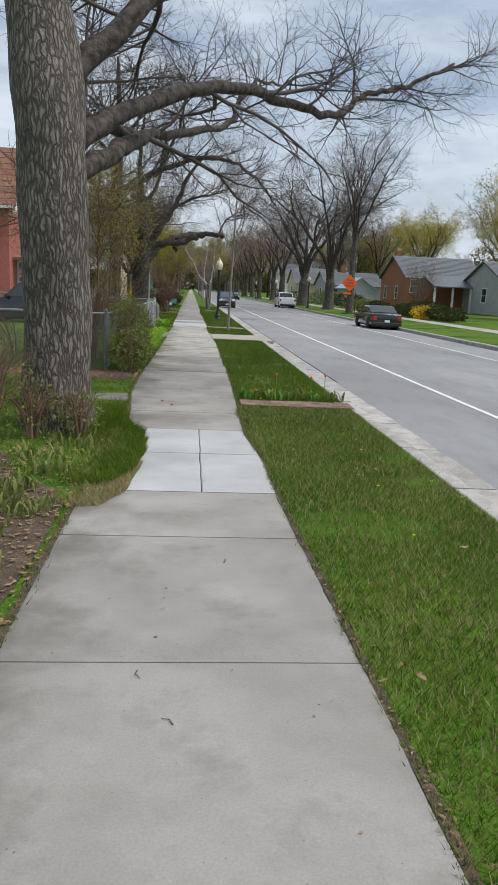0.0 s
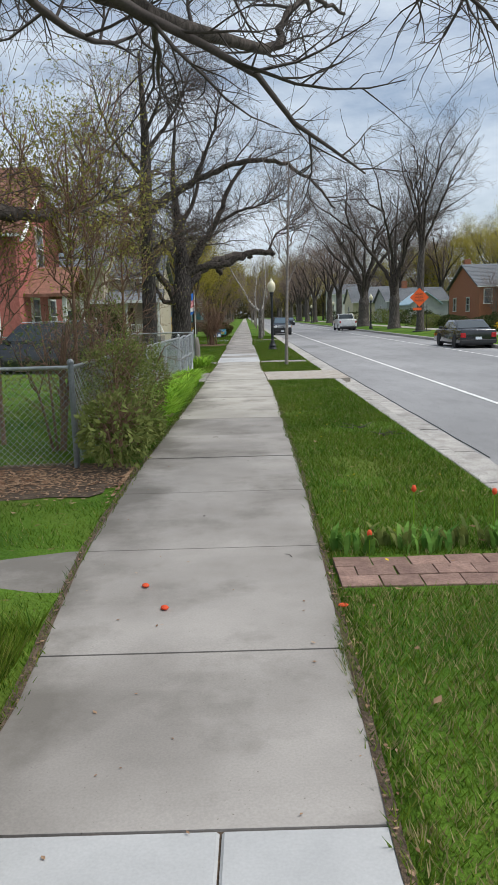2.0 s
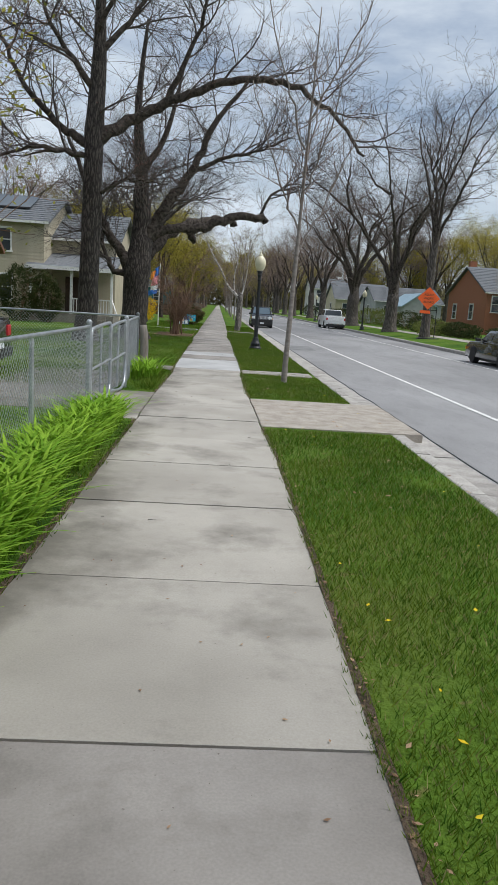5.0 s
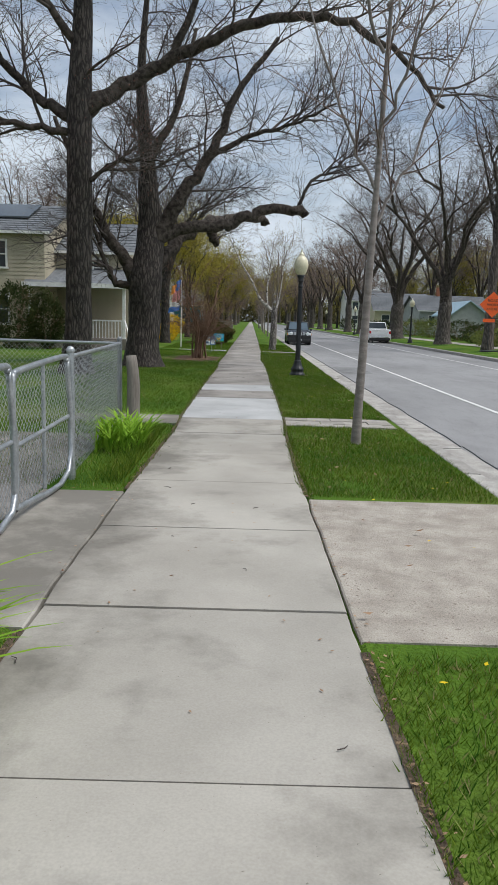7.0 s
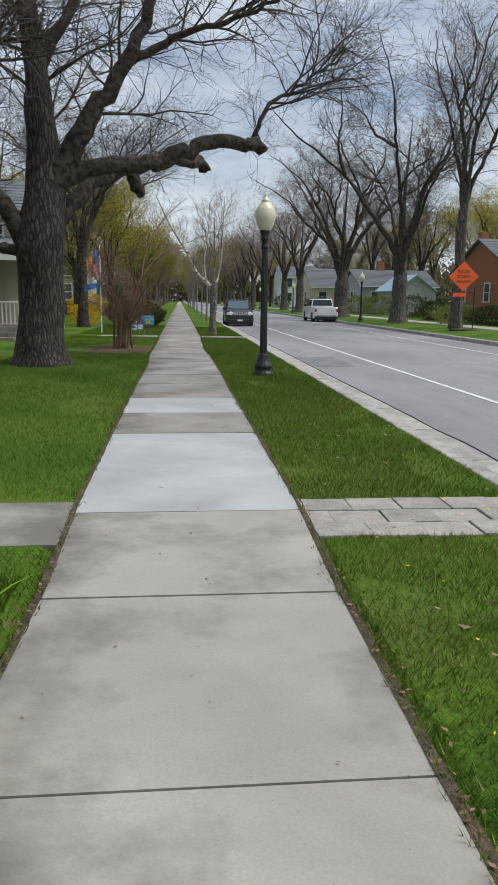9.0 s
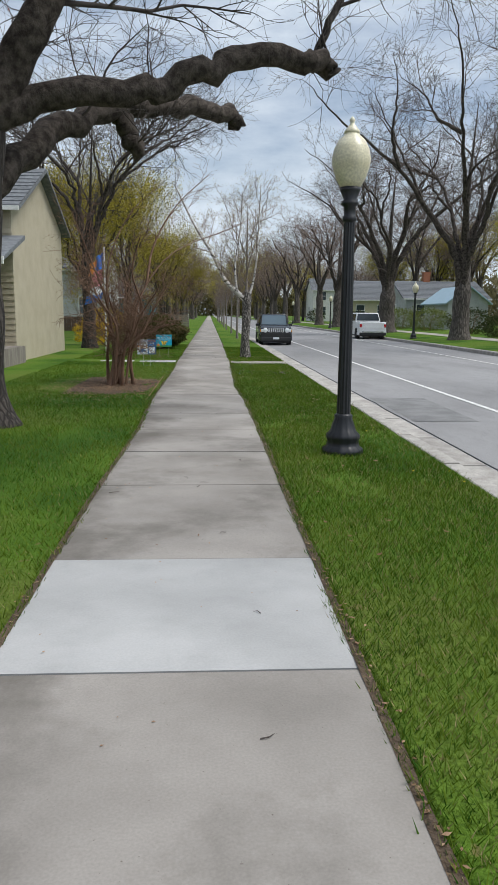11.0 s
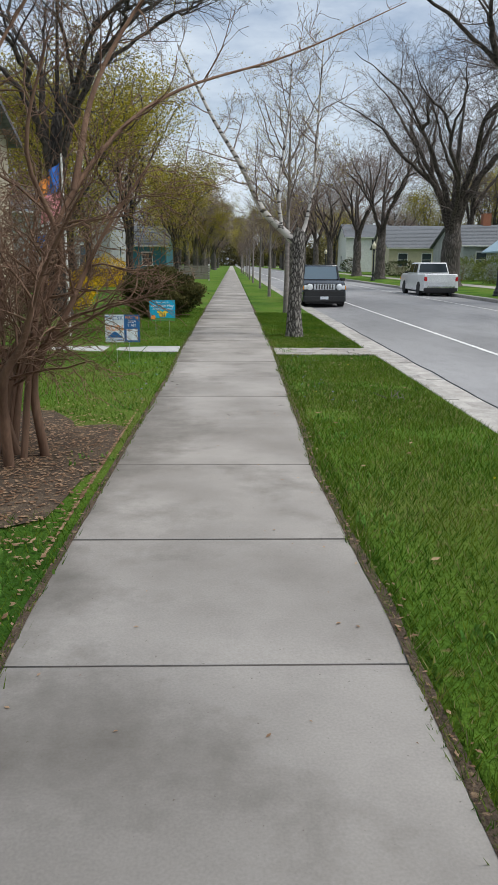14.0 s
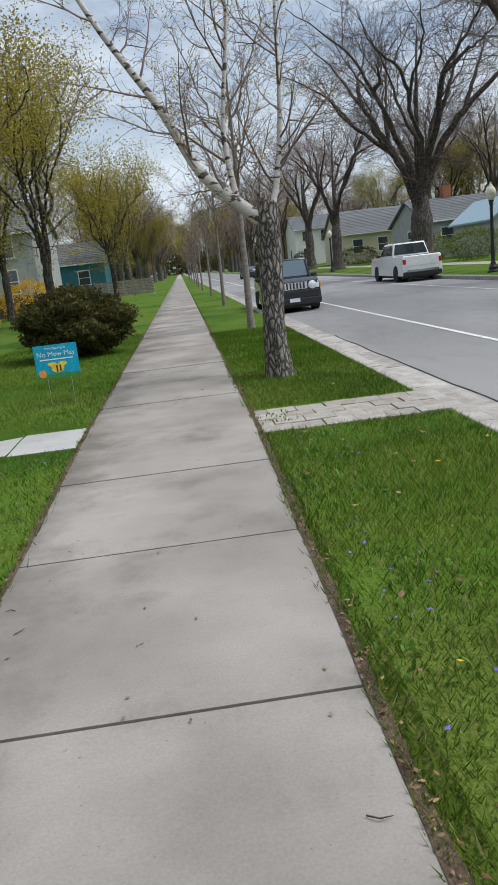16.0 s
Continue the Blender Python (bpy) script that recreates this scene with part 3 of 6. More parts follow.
for x, y in ((10.6, 66.0), (10.7, 93.0), (10.7, 122.0)):
    copy_thing(lamp, pose(x, y, 0.06))


def text(name, words, size, m, material, parent, label=""):
    cu = bpy.data.curves.new(name, "FONT")
    cu.body, cu.size, cu.align_x, cu.align_y, cu.extrude = words, size, "CENTER", "CENTER", 0.001
    cu.materials.append(material)
    ob = new(name, cu)
    ob.parent = parent
    ob.matrix_local = m
    return ob


FACE = pose(0, 0, 0, 90, 0, 0)
work = empty("road_work_sign", pose(11.35, 52.2, 0.08, 0, 0, -8), "orange diamond roadwork sign on a portable stand beside the kerb", "road sign")
dm = bmesh.new()
bmesh.ops.create_cube(dm, size=1, matrix=pose(0, 0, 2.16, 0, 45, 0) @ Matrix.Diagonal((0.84, 0.012, 0.84, 1)))
part("panel", dm, ORANGE, work, "orange fabric diamond")
for i, line in enumerate(("ROAD", "WORK", "AHEAD")):
    text("lettering", line, 0.17, pose(0, -0.012, 2.34 - 0.19 * i) @ FACE, INK_AND_HOLLOW, work)
part("plaque", boxed(-0.4, 0.14, -0.03, -0.015, 1.36, 1.52), ORANGE, work)
for x in (-0.1, 0.48):
    part("leg", rod(bmesh.new(), (x, 0, 0.06), (x, 0.02, 1.75), 0.022), TRIM_BLACK, work)
    part("foot", boxed(x - 0.3, x + 0.25, -0.3, 0.25, -0.02, 0.07, bevel=0.02), TRIM_BLACK, work)
part("crossbar", rod(bmesh.new(), (-0.12, 0.02, 1.55), (0.5, 0.02, 1.55), 0.018), TRIM_BLACK, work)

run = empty("yard_sign", pose(-1.32, 46.05, 0, 0, 0, 3), "white and blue running-race yard sign on wire legs in the lawn", "yard sign")
part("board", boxed(-0.24, 0.0, -0.004, 0.004, 0.26, 0.61), SIGN_WHITE, run, "white corrugated plastic board")
part("date_panel", boxed(0.0, 0.2, -0.004, 0.004, 0.26, 0.61), SIGN_BLUE, run, "dark blue date panel")
text("title", "TVC5K", 0.075, pose(-0.12, -0.006, 0.565) @ FACE, SIGN_BLUE, run)
text("run_word", "RUN", 0.105, pose(-0.12, -0.006, 0.44) @ FACE, SIGN_ORANGE, run)
text("subtitle", "THE RUNWAY", 0.036, pose(-0.12, -0.006, 0.29) @ FACE, SIGN_BLUE, run)
text("date", "MAY 18", 0.05, pose(0.1, -0.006, 0.575) @ FACE, SIGN_ORANGE, run)
text("year", "2024", 0.05, pose(0.1, -0.006, 0.525) @ FACE, SIGN_WHITE, run)
text("hour", "9 AM", 0.05, pose(0.1, -0.006, 0.475) @ FACE, SIGN_WHITE, run)
part("white_square", boxed(0.03, 0.17, -0.0055, -0.0045, 0.285, 0.43), SIGN_WHITE, run)
wedge = bmesh.new()
wedge.faces.new([wedge.verts.new(p) for p in ((-0.22, -0.006, 0.32), (-0.02, -0.006, 0.32), (-0.08, -0.006, 0.375), (-0.12, -0.006, 0.4), (-0.16, -0.006, 0.375))])
part("runway_shape", wedge, SIGN_BLUE, run)
for x in (-0.1, 0.06):
    part("wire_leg", rod(bmesh.new(), (x, 0.0, -0.05), (x, 0.0, 0.3), 0.003, n=6), GALV, run)

bee = empty("yard_sign", pose(-1.12, 49.45, 0, 0, 0, 4), "teal pollinator yard sign with a bee standing in the lawn", "yard sign")
part("board", boxed(-0.24, 0.2, -0.004, 0.004, 0.28, 0.63), SIGN_TEAL, bee, "teal plastic board")
text("title", "No Mow May", 0.07, pose(-0.02, -0.006, 0.535) @ FACE, SIGN_WHITE, bee)
text("heading", "Participating in", 0.036, pose(-0.02, -0.006, 0.595) @ FACE, SIGN_WHITE, bee)
part("subtitle_bar", boxed(-0.19, 0.15, -0.006, -0.0045, 0.475, 0.487), SIGN_WHITE, bee)
part("grass_band", boxed(-0.24, 0.2, -0.006, -0.0045, 0.28, 0.33), SIGN_GREEN, bee)
def disc(x, z, rx, rz, y=-0.008):
    bm = bmesh.new()
    bmesh.ops.create_circle(bm, cap_ends=True, segments=20, radius=1, matrix=Matrix.LocRotScale((x, y, z), Euler((radians(90), 0, 0)), (rx, rz, 1)))
    return bm
part("bee_body", disc(-0.02, 0.385, 0.065, 0.045), SIGN_YELLOW, bee)
part("bee_stripe", boxed(-0.035, -0.02, -0.0105, -0.009, 0.35, 0.42), INK_AND_HOLLOW, bee)
part("bee_stripe", boxed(0.0, 0.015, -0.0105, -0.009, 0.35, 0.42), INK_AND_HOLLOW, bee)
part("bee_wing", disc(-0.07, 0.43, 0.045, 0.022, -0.007), SIGN_YELLOW, bee)
part("bee_wing", disc(0.035, 0.43, 0.045, 0.022, -0.007), SIGN_YELLOW, bee)
part("flower", disc(-0.18, 0.34, 0.04, 0.04), SIGN_ORANGE, bee)
for x in (-0.14, 0.1):
    part("wire_leg", rod(bmesh.new(), (x, 0.0, -0.05), (x, 0.0, 0.3), 0.003, n=6), GALV, bee)

flag = empty("flagpole", pose(-2.76, 49.5, 0), "slim white flagpole in the lawn with a colourful hanging flag", "flagpole")
part("pole", rod(bmesh.new(), (0, 0, -0.05), (0, 0, 3.0), 0.026, 0.018, 12), WHITE, flag)
def cloth(z0, z1, x0, x1):
    v, f, n = [], [], 8
    for i in range(n + 1):
        for j in range(n + 1):
            s, t = i / n, j / n
            v.append((x0 + (x1 - x0) * s - 0.05 * (1 - t), 0.04 * math.sin(7 * s + 3 * t), z0 + (z1 - z0) * t - 0.12 * (1 - s)))
    for i in range(n):
        for j in range(n):
            a = i * (n + 1) + j
            f.append((a, a + 1, a + n + 2, a + n + 1))
    return mesh("cloth", v, f, True)
for nm, z0, z1, x0, x1, m in (("blue_panel", 2.42, 2.86, -0.22, -0.03, CLOTH_BLUE), ("orange_panel", 2.3, 2.66, -0.4, -0.2, CLOTH_ORANGE), ("pink_panel", 1.98, 2.42, -0.36, -0.03, CLOTH_PINK), ("white_panel", 1.74, 2.0, -0.4, -0.04, SIGN_WHITE), ("sky_panel", 1.56, 1.78, -0.52, -0.06, CLOTH_BLUE)):
    link(nm, cloth(z0, z1, x0, x1), m, flag)

# ---- vehicles ----
def wheel(parent, x, y, r, w):
    v, f = lathe([(r * 0.62, -w / 2), (r * 0.93, -w / 2), (r, -w / 2 + 0.02), (r, w / 2 - 0.02), (r * 0.93, w / 2), (r * 0.62, w / 2)], 28)
    o = link("wheel", mesh("wheel", v, f, False), RUBBER, parent)
    o.matrix_local = pose(x, y, r, 0, 90, 0)
    v, f = lathe([(r * 0.66, -w / 2 + 0.01), (r * 0.6, -w * 0.42), (r * 0.12, -w * 0.48), (r * 0.12, w * 0.48), (r * 0.6, w * 0.42), (r * 0.66, w / 2 - 0.01)], 20, 5, 0.12)
    link("rim", mesh("rim", v, f, False), CHROME, o)


def shell(outline, half, tuck, material, name, parent, label="", bevel=0.03):
    """A car body: a side outline swept across, drawn in towards the top."""
    bm = prism(outline, -half, half)
    lo, hi = min(z for _, z in outline), max(z for _, z in outline)
    for v in bm.verts:
        v.co.x *= 1 - tuck * max(0.0, (v.co.z - lo) / (hi - lo)) ** 1.6
    bmesh.ops.bevel(bm, geom=list(bm.edges), offset=bevel, segments=3, affect="EDGES", profile=0.5)
    ob = part(name, bm, material, parent, label)
    for p in ob.data.polygons:
        p.use_smooth = True
    return ob


def side_glass(parent, outline, x, name="side_window"):
    for s in (-1, 1):
        part(name, prism(outline, s * x - 0.008, s * x + 0.008), GLASS, parent)


def vehicle(kind, label, m, paint, length, half, belt, roof, cabin, hood, bed=None, wheel_r=0.26, box_like=False):
    """Faces +y. cabin: y of screen foot, roof front, roof rear, rear screen foot."""
    ob = empty(kind, m, label, "car")
    a, b, c, d = cabin
    L = length / 2
    low = wheel_r * 0.75
    lower = [(-L, low), (-L, belt - 0.08), (-L + 0.04, belt if bed is None else belt), (d, belt), (a, belt), (L - 0.25, hood), (L, hood - 0.12), (L, low)]
    shell(lower, half, 0.07, paint, "body", ob)
    shell([(d, belt - 0.03), (c, roof), (b, roof), (a, belt - 0.03)], half * 0.94, 0.16, paint, "cabin", ob)
    k, g = (roof - belt), 0.05
    mid = (b + c) / 2
    for y0, y1, t0, t1 in ((d + 0.12, mid - 0.03, c + 0.06, mid - 0.03), (mid + 0.03, a - 0.14, mid + 0.03, b - 0.06)):
        bmw = [(y0, belt + g), (t0, roof - g * 1.3), (t1, roof - g * 1.3), (y1, belt + g)]
        for s in (-1, 1):
            g_bm = bmesh.new()
            vs = [g_bm.verts.new((s * (half * 0.94 * (1 - 0.16 * ((z - belt + 0.03) / (k + 0.03)) ** 1.6) + 0.006), y, z)) for y, z in bmw]
            g_bm.faces.new(vs)
            part("side_window", g_bm, GLASS, ob)
    for nm, y0, y1, s in (("windscreen", a, b, 1), ("rear_window", d, c, -1)):
        g_bm = bmesh.new()
        pts = []
        for z, e in ((belt + 0.05, 0.9), (roof - 0.06, 0.78)):
            t = (z - belt + 0.03) / (k + 0.03)
            y = y0 + (y1 - y0) * t + s * 0.012
            pts.append(((-half * e * 0.94, y, z + 0.01), (half * e * 0.94, y, z + 0.01)))
        g_bm.faces.new([g_bm.verts.new(p) for p in (pts[0][0], pts[0][1], pts[1][1], pts[1][0])])
        # windscreens take the glass whose colour carries the sky's reflection
        part(nm, g_bm, SCREEN_SKY if s > 0 else GLASS, ob)
    for x in (-half + 0.09, half - 0.09):
        for y in (-L + length * 0.2, L - length * 0.19):
            wheel(ob, x, y, wheel_r, 0.19)
    for x in (-1, 1):
        part("headlight", boxed(*sorted((x * half * 0.62, x * half * 0.93)), L - 0.05, L + 0.012, hood - 0.27, hood - 0.14, bevel=0.015), HEAD, ob)
        part("tail_light", boxed(*sorted((x * half * 0.68, x * half * 0.95)), -L - 0.012, -L + 0.05, belt - 0.3, belt - 0.12, bevel=0.015), TAIL, ob)
        part("mirror", boxed(*sorted((x * half * 0.95, x * (half + 0.12))), a - 0.2, a - 0.1, belt + 0.0, belt + 0.1, bevel=0.02), TRIM_BLACK, ob)
        part("indicator", boxed(*sorted((x * half * 0.94, x * half * 0.985)), L - 0.04, L + 0.014, hood - 0.27, hood - 0.16), AMBER, ob)
    part("bumper_front", boxed(-half * 0.96, half * 0.96, L - 0.06, L + 0.04, low - 0.02, low + 0.16, bevel=0.03), TRIM_BLACK, ob)
    part("bumper_rear", boxed(-half * 0.96, half * 0.96, -L - 0.04, -L + 0.06, low - 0.02, low + 0.14, bevel=0.03), TRIM_BLACK, ob)
    part("number_plate", boxed(-0.12, 0.12, -L - 0.05, -L - 0.03, low + 0.14, low + 0.24), SIGN_WHITE, ob)
    part("underbody", boxed(-half * 0.85, half * 0.85, -L + 0.1, L - 0.1, low - 0.08, low + 0.06), TRIM_BLACK, ob)
    return ob, L, half, hood, low


jeep, L, hw, hood, low = vehicle("parked_suv", "dark blue boxy off-road car parked at the kerb", pose(3.02, 62.0, -0.11, 0, 0, 180), BLUE_PAINT, 3.3, 0.7, 0.82, 1.33, (0.62, 0.42, -1.5, -1.62), 0.84, wheel_r=0.27)
part("grille", boxed(-0.34, 0.34, L - 0.02, L + 0.016, hood - 0.27, hood - 0.1), CHROME, jeep, "chrome grille with upright slots")
# raised black bars paint the slots' shaded depth onto the solid grille
for i in range(7):
    part("grille_slot_shade", boxed(-0.275 + i * 0.085, -0.235 + i * 0.085, L + 0.016, L + 0.022, hood - 0.26, hood - 0.11), INK_AND_HOLLOW, jeep)
part("face_panel", boxed(-0.6, 0.6, L - 0.02, L + 0.008, hood - 0.29, hood - 0.08, bevel=0.004), BLUE_PAINT, jeep, "dark blue front panel round the lamps")
for x in (-0.47, 0.47):
    v, f = lathe([(0.1, 0.0), (0.1, 0.03), (0.085, 0.035), (0.06, 0.045), (0.01, 0.05)], 20)
    link("headlamp", mesh("headlamp", v, f, True), HEAD, jeep, "large clear round headlamp").matrix_local = pose(x, L, hood - 0.19, -90)
    part("windscreen_pillar", rod(bmesh.new(), (x * 1.26, 0.64, 0.85), (x * 1.12, 0.44, 1.29), 0.022), TRIM_BLACK, jeep)
part("number_plate", boxed(-0.13, 0.13, L + 0.035, L + 0.045, low + 0.06, low + 0.15), SIGN_WHITE, jeep)
part("front_apron", boxed(-0.64, 0.64, L - 0.03, L + 0.03, low + 0.15, hood - 0.3, bevel=0.02), TRIM_BLACK, jeep)
for x in (-0.52, 0.52):
    part("roof_rail", rod(bmesh.new(), (x, -1.2, 1.36), (x, 0.3, 1.36), 0.015), TRIM_BLACK, jeep)

truck, L, hw, hood, low = vehicle("pickup_truck", "white crew-cab pickup truck parked at the far kerb", pose(9.1, 71.0, -0.1), WHITE_PAINT, 4.5, 0.77, 0.95, 1.44, (0.95, 0.5, -0.75, -0.95), 0.93, bed=True, wheel_r=0.31)
# black sheet on the solid bed paints in the shade of its hollow
part("bed_shade_sheet", boxed(-0.64, 0.64, -L + 0.1, -1.0, 0.951, 0.958), INK_AND_HOLLOW, truck)
part("rear_step", boxed(-0.6, 0.6, -L - 0.07, -L - 0.03, 0.36, 0.44, bevel=0.01), CHROME, truck)
part("tailgate", boxed(-0.62, 0.62, -L - 0.016, -L + 0.02, 0.58, 0.93, bevel=0.015), WHITE_PAINT, truck)
for x in (-0.52, 0.42):
    part("mud_flap", boxed(x, x + 0.1, -L + 0.12, -L + 0.2, 0.03, 0.3), TRIM_BLACK, truck)

sedan, L, hw, hood, low = vehicle("parked_sedan", "glossy black saloon car parked at the far kerb", pose(9.15, 35.0, -0.1), BLACK_PAINT, 3.9, 0.72, 0.72, 1.08, (0.85, 0.25, -0.7, -1.5), 0.68, wheel_r=0.27)
suv, L, hw, hood, low = vehicle("parked_suv", "black estate car parked side-on in the drive behind the fence", pose(-5.05, 24.3, 0.02, 0, 0, 90), BLACK_PAINT, 3.7, 0.72, 0.82, 1.3, (0.95, 0.45, -1.35, -1.7), 0.78, wheel_r=0.28)
part("roof_rail", rod(bmesh.new(), (-0.5, -1.2, 1.33), (-0.5, 0.4, 1.33), 0.014), CHROME, suv)
far_car, *_ = vehicle("parked_car", "dark blue car standing far down the street", pose(6.6, 112, -0.09, 0, 0, 180), BLUE_PAINT, 3.5, 0.7, 0.75, 1.12, (0.7, 0.3, -1.0, -1.5), 0.72)

# ---- chain-link fence ----
def weave(p, u, length, z0, h, pitch=0.06):
    """Woven wire: zigzag strands that turn back at the ends."""
    t, n, up = Tubes(), int(length / pitch), Vector((0, 0, 1))
    for i in range(n):
        for s in (1, -1):
            k, z, pts = length * i / n, z0, []
            pts = [p + u * k + up * z]
            while z < h - 0.01:
                if not 0 <= k + s * pitch <= length:
                    s = -s
                k, z = k + s * pitch, z + pitch
                pts.append(p + u * k + up * min(z, h))
            t.add(pts, [0.002] * len(pts), 3)
    return t


def chain_run(ob, p, q, h, pitch=0.075):
    """Posts, rails and woven wire between p and q."""
    p, q = Vector((*p, 0)), Vector((*q, 0))
    d = q - p
    n = max(1, round(d.length / 2.4))
    for i in range(n + 1):
        c = p + d * (i / n)
        part("post", rod(bmesh.new(), c - Vector((0, 0, 0.05)), c + Vector((0, 0, h + (0.04 if i in (0, n) else -0.02))), 0.028 if i in (0, n) else 0.02, n=12), GALV, ob)
        if i in (0, n):
            bm = bmesh.new()
            bmesh.ops.create_uvsphere(bm, u_segments=12, v_segments=8, radius=0.033, matrix=Matrix.Translation(c + Vector((0, 0, h + 0.045))))
            part("cap", bm, GALV, ob)
    part("top_rail", rod(bmesh.new(), p + Vector((0, 0, h)), q + Vector((0, 0, h)), 0.017, n=10), GALV, ob)
    t = weave(p, d.normalized(), d.length, 0.03, h)
    tagged(t.link("wire_mesh", GALV, ob, "woven diamond wire", False), kind="stuff")


fence = empty("chain_link_fence", pose(0, 0, 0), "galvanised chain-link fence along the pavement and yard", "fence")
chain_run(fence, (-1.36, 11.5), (-1.2, 20.7), 0.94)
chain_run(fence, (-6.5, 11.4), (-1.36, 11.5), 0.94)
fence_b = empty("chain_link_fence", pose(0, 0, 0), "galvanised chain-link fence beyond the drive gate", "fence")
chain_run(fence_b, (-1.12, 23.3), (-1.28, 26.3), 0.94)
chain_run(fence_b, (-1.28, 26.3), (-9.0, 26.6), 0.94)
def gate(p, q):
    ob = empty("drive_gate", pose(0, 0, 0), "galvanised tube and chain-link drive gate, closed", "gate")
    p, q = Vector((*p, 0)), Vector((*q, 0))
    u = (q - p).normalized()
    up = Vector((0, 0, 1))
    t = Tubes()
    ring = [p + up * 0.08, p + up * 0.82, p + u * 0.04 + up * 0.88, p + u * 0.12 + up * 0.91, q - u * 0.12 + up * 0.95, q - u * 0.03 + up * 0.92, q + up * 0.86, q + up * 0.08, p + up * 0.08]
    t.add(smooth_path(ring, 4), [0.02] * 33, 10)
    t.link("gate_frame", GALV, ob)
    part("mid_rail", rod(bmesh.new(), p + up * 0.46, q + up * 0.5, 0.015), GALV, ob)
    part("upright", rod(bmesh.new(), (p + q) / 2 + up * 0.08, (p + q) / 2 + up * 0.92, 0.014), GALV, ob)
    chain = weave(p, u, (q - p).length, 0.08, 0.9)
    tagged(chain.link("wire_mesh", GALV, ob, "", False), kind="stuff")
    return ob
gate((-1.2, 20.85), (-1.16, 22.0))
gate((-1.16, 22.05), (-1.12, 23.2))
stump = Tubes()
stump.add(smooth_path([(-1.2, 26.75, -0.05), (-1.2, 26.76, 0.45), (-1.23, 26.77, 0.78)], 4), [0.085, 0.08, 0.075, 0.075, 0.072, 0.07, 0.068, 0.066, 0.06], 10, 0.25, cap=True)
tagged(stump.link("wooden_post", WOOD_GREY, None), "weathered grey wooden post standing beside the fence corner", "post")

# ---- houses ----
def wall_with_boards(ob, x0, x1, y, z0, z1, material, step=0.14, axis="x"):
    """Lapped siding boards on a wall face, each its own piece."""
    n = max(1, int((z1 - z0) / step))
    shared = None
    for i in range(n):
        if shared is None:
            bm = bmesh.new()
            box(bm, 0, x1 - x0, 0, 0.03, 0, step * 1.02)
            for v in bm.verts:
                if v.co.z > 0.01 and v.co.y < 0.01:
                    v.co.y = 0.018
            shared = bpy.data.meshes.new("siding_board")
            bm.to_mesh(shared)
            bm.free()
        b = link("siding_board", shared, material, ob)
        b.matrix_local = (pose(x0, y - 0.03, z0 + i * step) if axis == "x" else pose(y + 0.03, x0, z0 + i * step, 0, 0, 90))


def house_window(ob, m, w, h, trim=None):
    f = bmesh.new()
    for a in ((-w / 2 - 0.06, -w / 2, -0.04, 0.03, 0, h), (w / 2, w / 2 + 0.06, -0.04, 0.03, 0, h), (-w / 2 - 0.06, w / 2 + 0.06, -0.04, 0.03, h, h + 0.08), (-w / 2 - 0.09, w / 2 + 0.09, -0.07, 0.03, -0.07, 0), (-w / 2, w / 2, -0.025, 0.02, h / 2 - 0.02, h / 2 + 0.02)):
        box(f, *a)
    o = part("window", f, trim or WHITE, ob, "white window frame")
    o.matrix_local = m
    part("pane", boxed(-w / 2, w / 2, -0.008, 0.004, 0, h), PANE, o)


def gable(x0, x1, y0, y1, z, rise, axis, over=0.25, thick=0.1):
    """A pitched roof with thickness; the ridge runs along the axis."""
    bm = bmesh.new()
    if axis == "y":
        c, out = (x0 + x1) / 2, [(x0 - over, z - over * rise / ((x1 - x0) / 2)), ((x0 + x1) / 2, z + rise), (x1 + over, z - over * rise / ((x1 - x0) / 2))]
        ring = out + [(p, q - thick) for p, q in reversed(out)]
        a = [bm.verts.new((p, y0 - over, q)) for p, q in ring]
        b = [bm.verts.new((p, y1 + over, q)) for p, q in ring]
    else:
        k = over * rise / ((y1 - y0) / 2)
        out = [(y0 - over, z - k), ((y0 + y1) / 2, z + rise), (y1 + over, z - k)]
        ring = out + [(p, q - thick) for p, q in reversed(out)]
        a = [bm.verts.new((x0 - over, p, q)) for p, q in ring]
        b = [bm.verts.new((x1 + over, p, q)) for p, q in ring]
    n = len(ring)
    bm.faces.new(a)
    bm.faces.new(b)
    for i in range(n):
        bm.faces.new((a[i], a[(i + 1) % n], b[(i + 1) % n], b[i]))
    bmesh.ops.recalc_face_normals(bm, faces=bm.faces)
    return bm


def gable_wall(x0, x1, y0, y1, z0, z, rise, axis):
    """Walls of a house up to the eaves and gables."""
    if axis == "x":
        return prism([(y0, z0), (y1, z0), (y1, z), ((y0 + y1) / 2, z + rise - 0.1), (y0, z)], x0, x1)
    bm = prism([(x0, z0), (x1, z0), (x1, z), ((x0 + x1) / 2, z + rise - 0.1), (x0, z)], y0, y1)
    for v in bm.verts:
        v.co.x, v.co.y = v.co.y, v.co.x
    bmesh.ops.recalc_face_normals(bm, faces=bm.faces)
    return bm


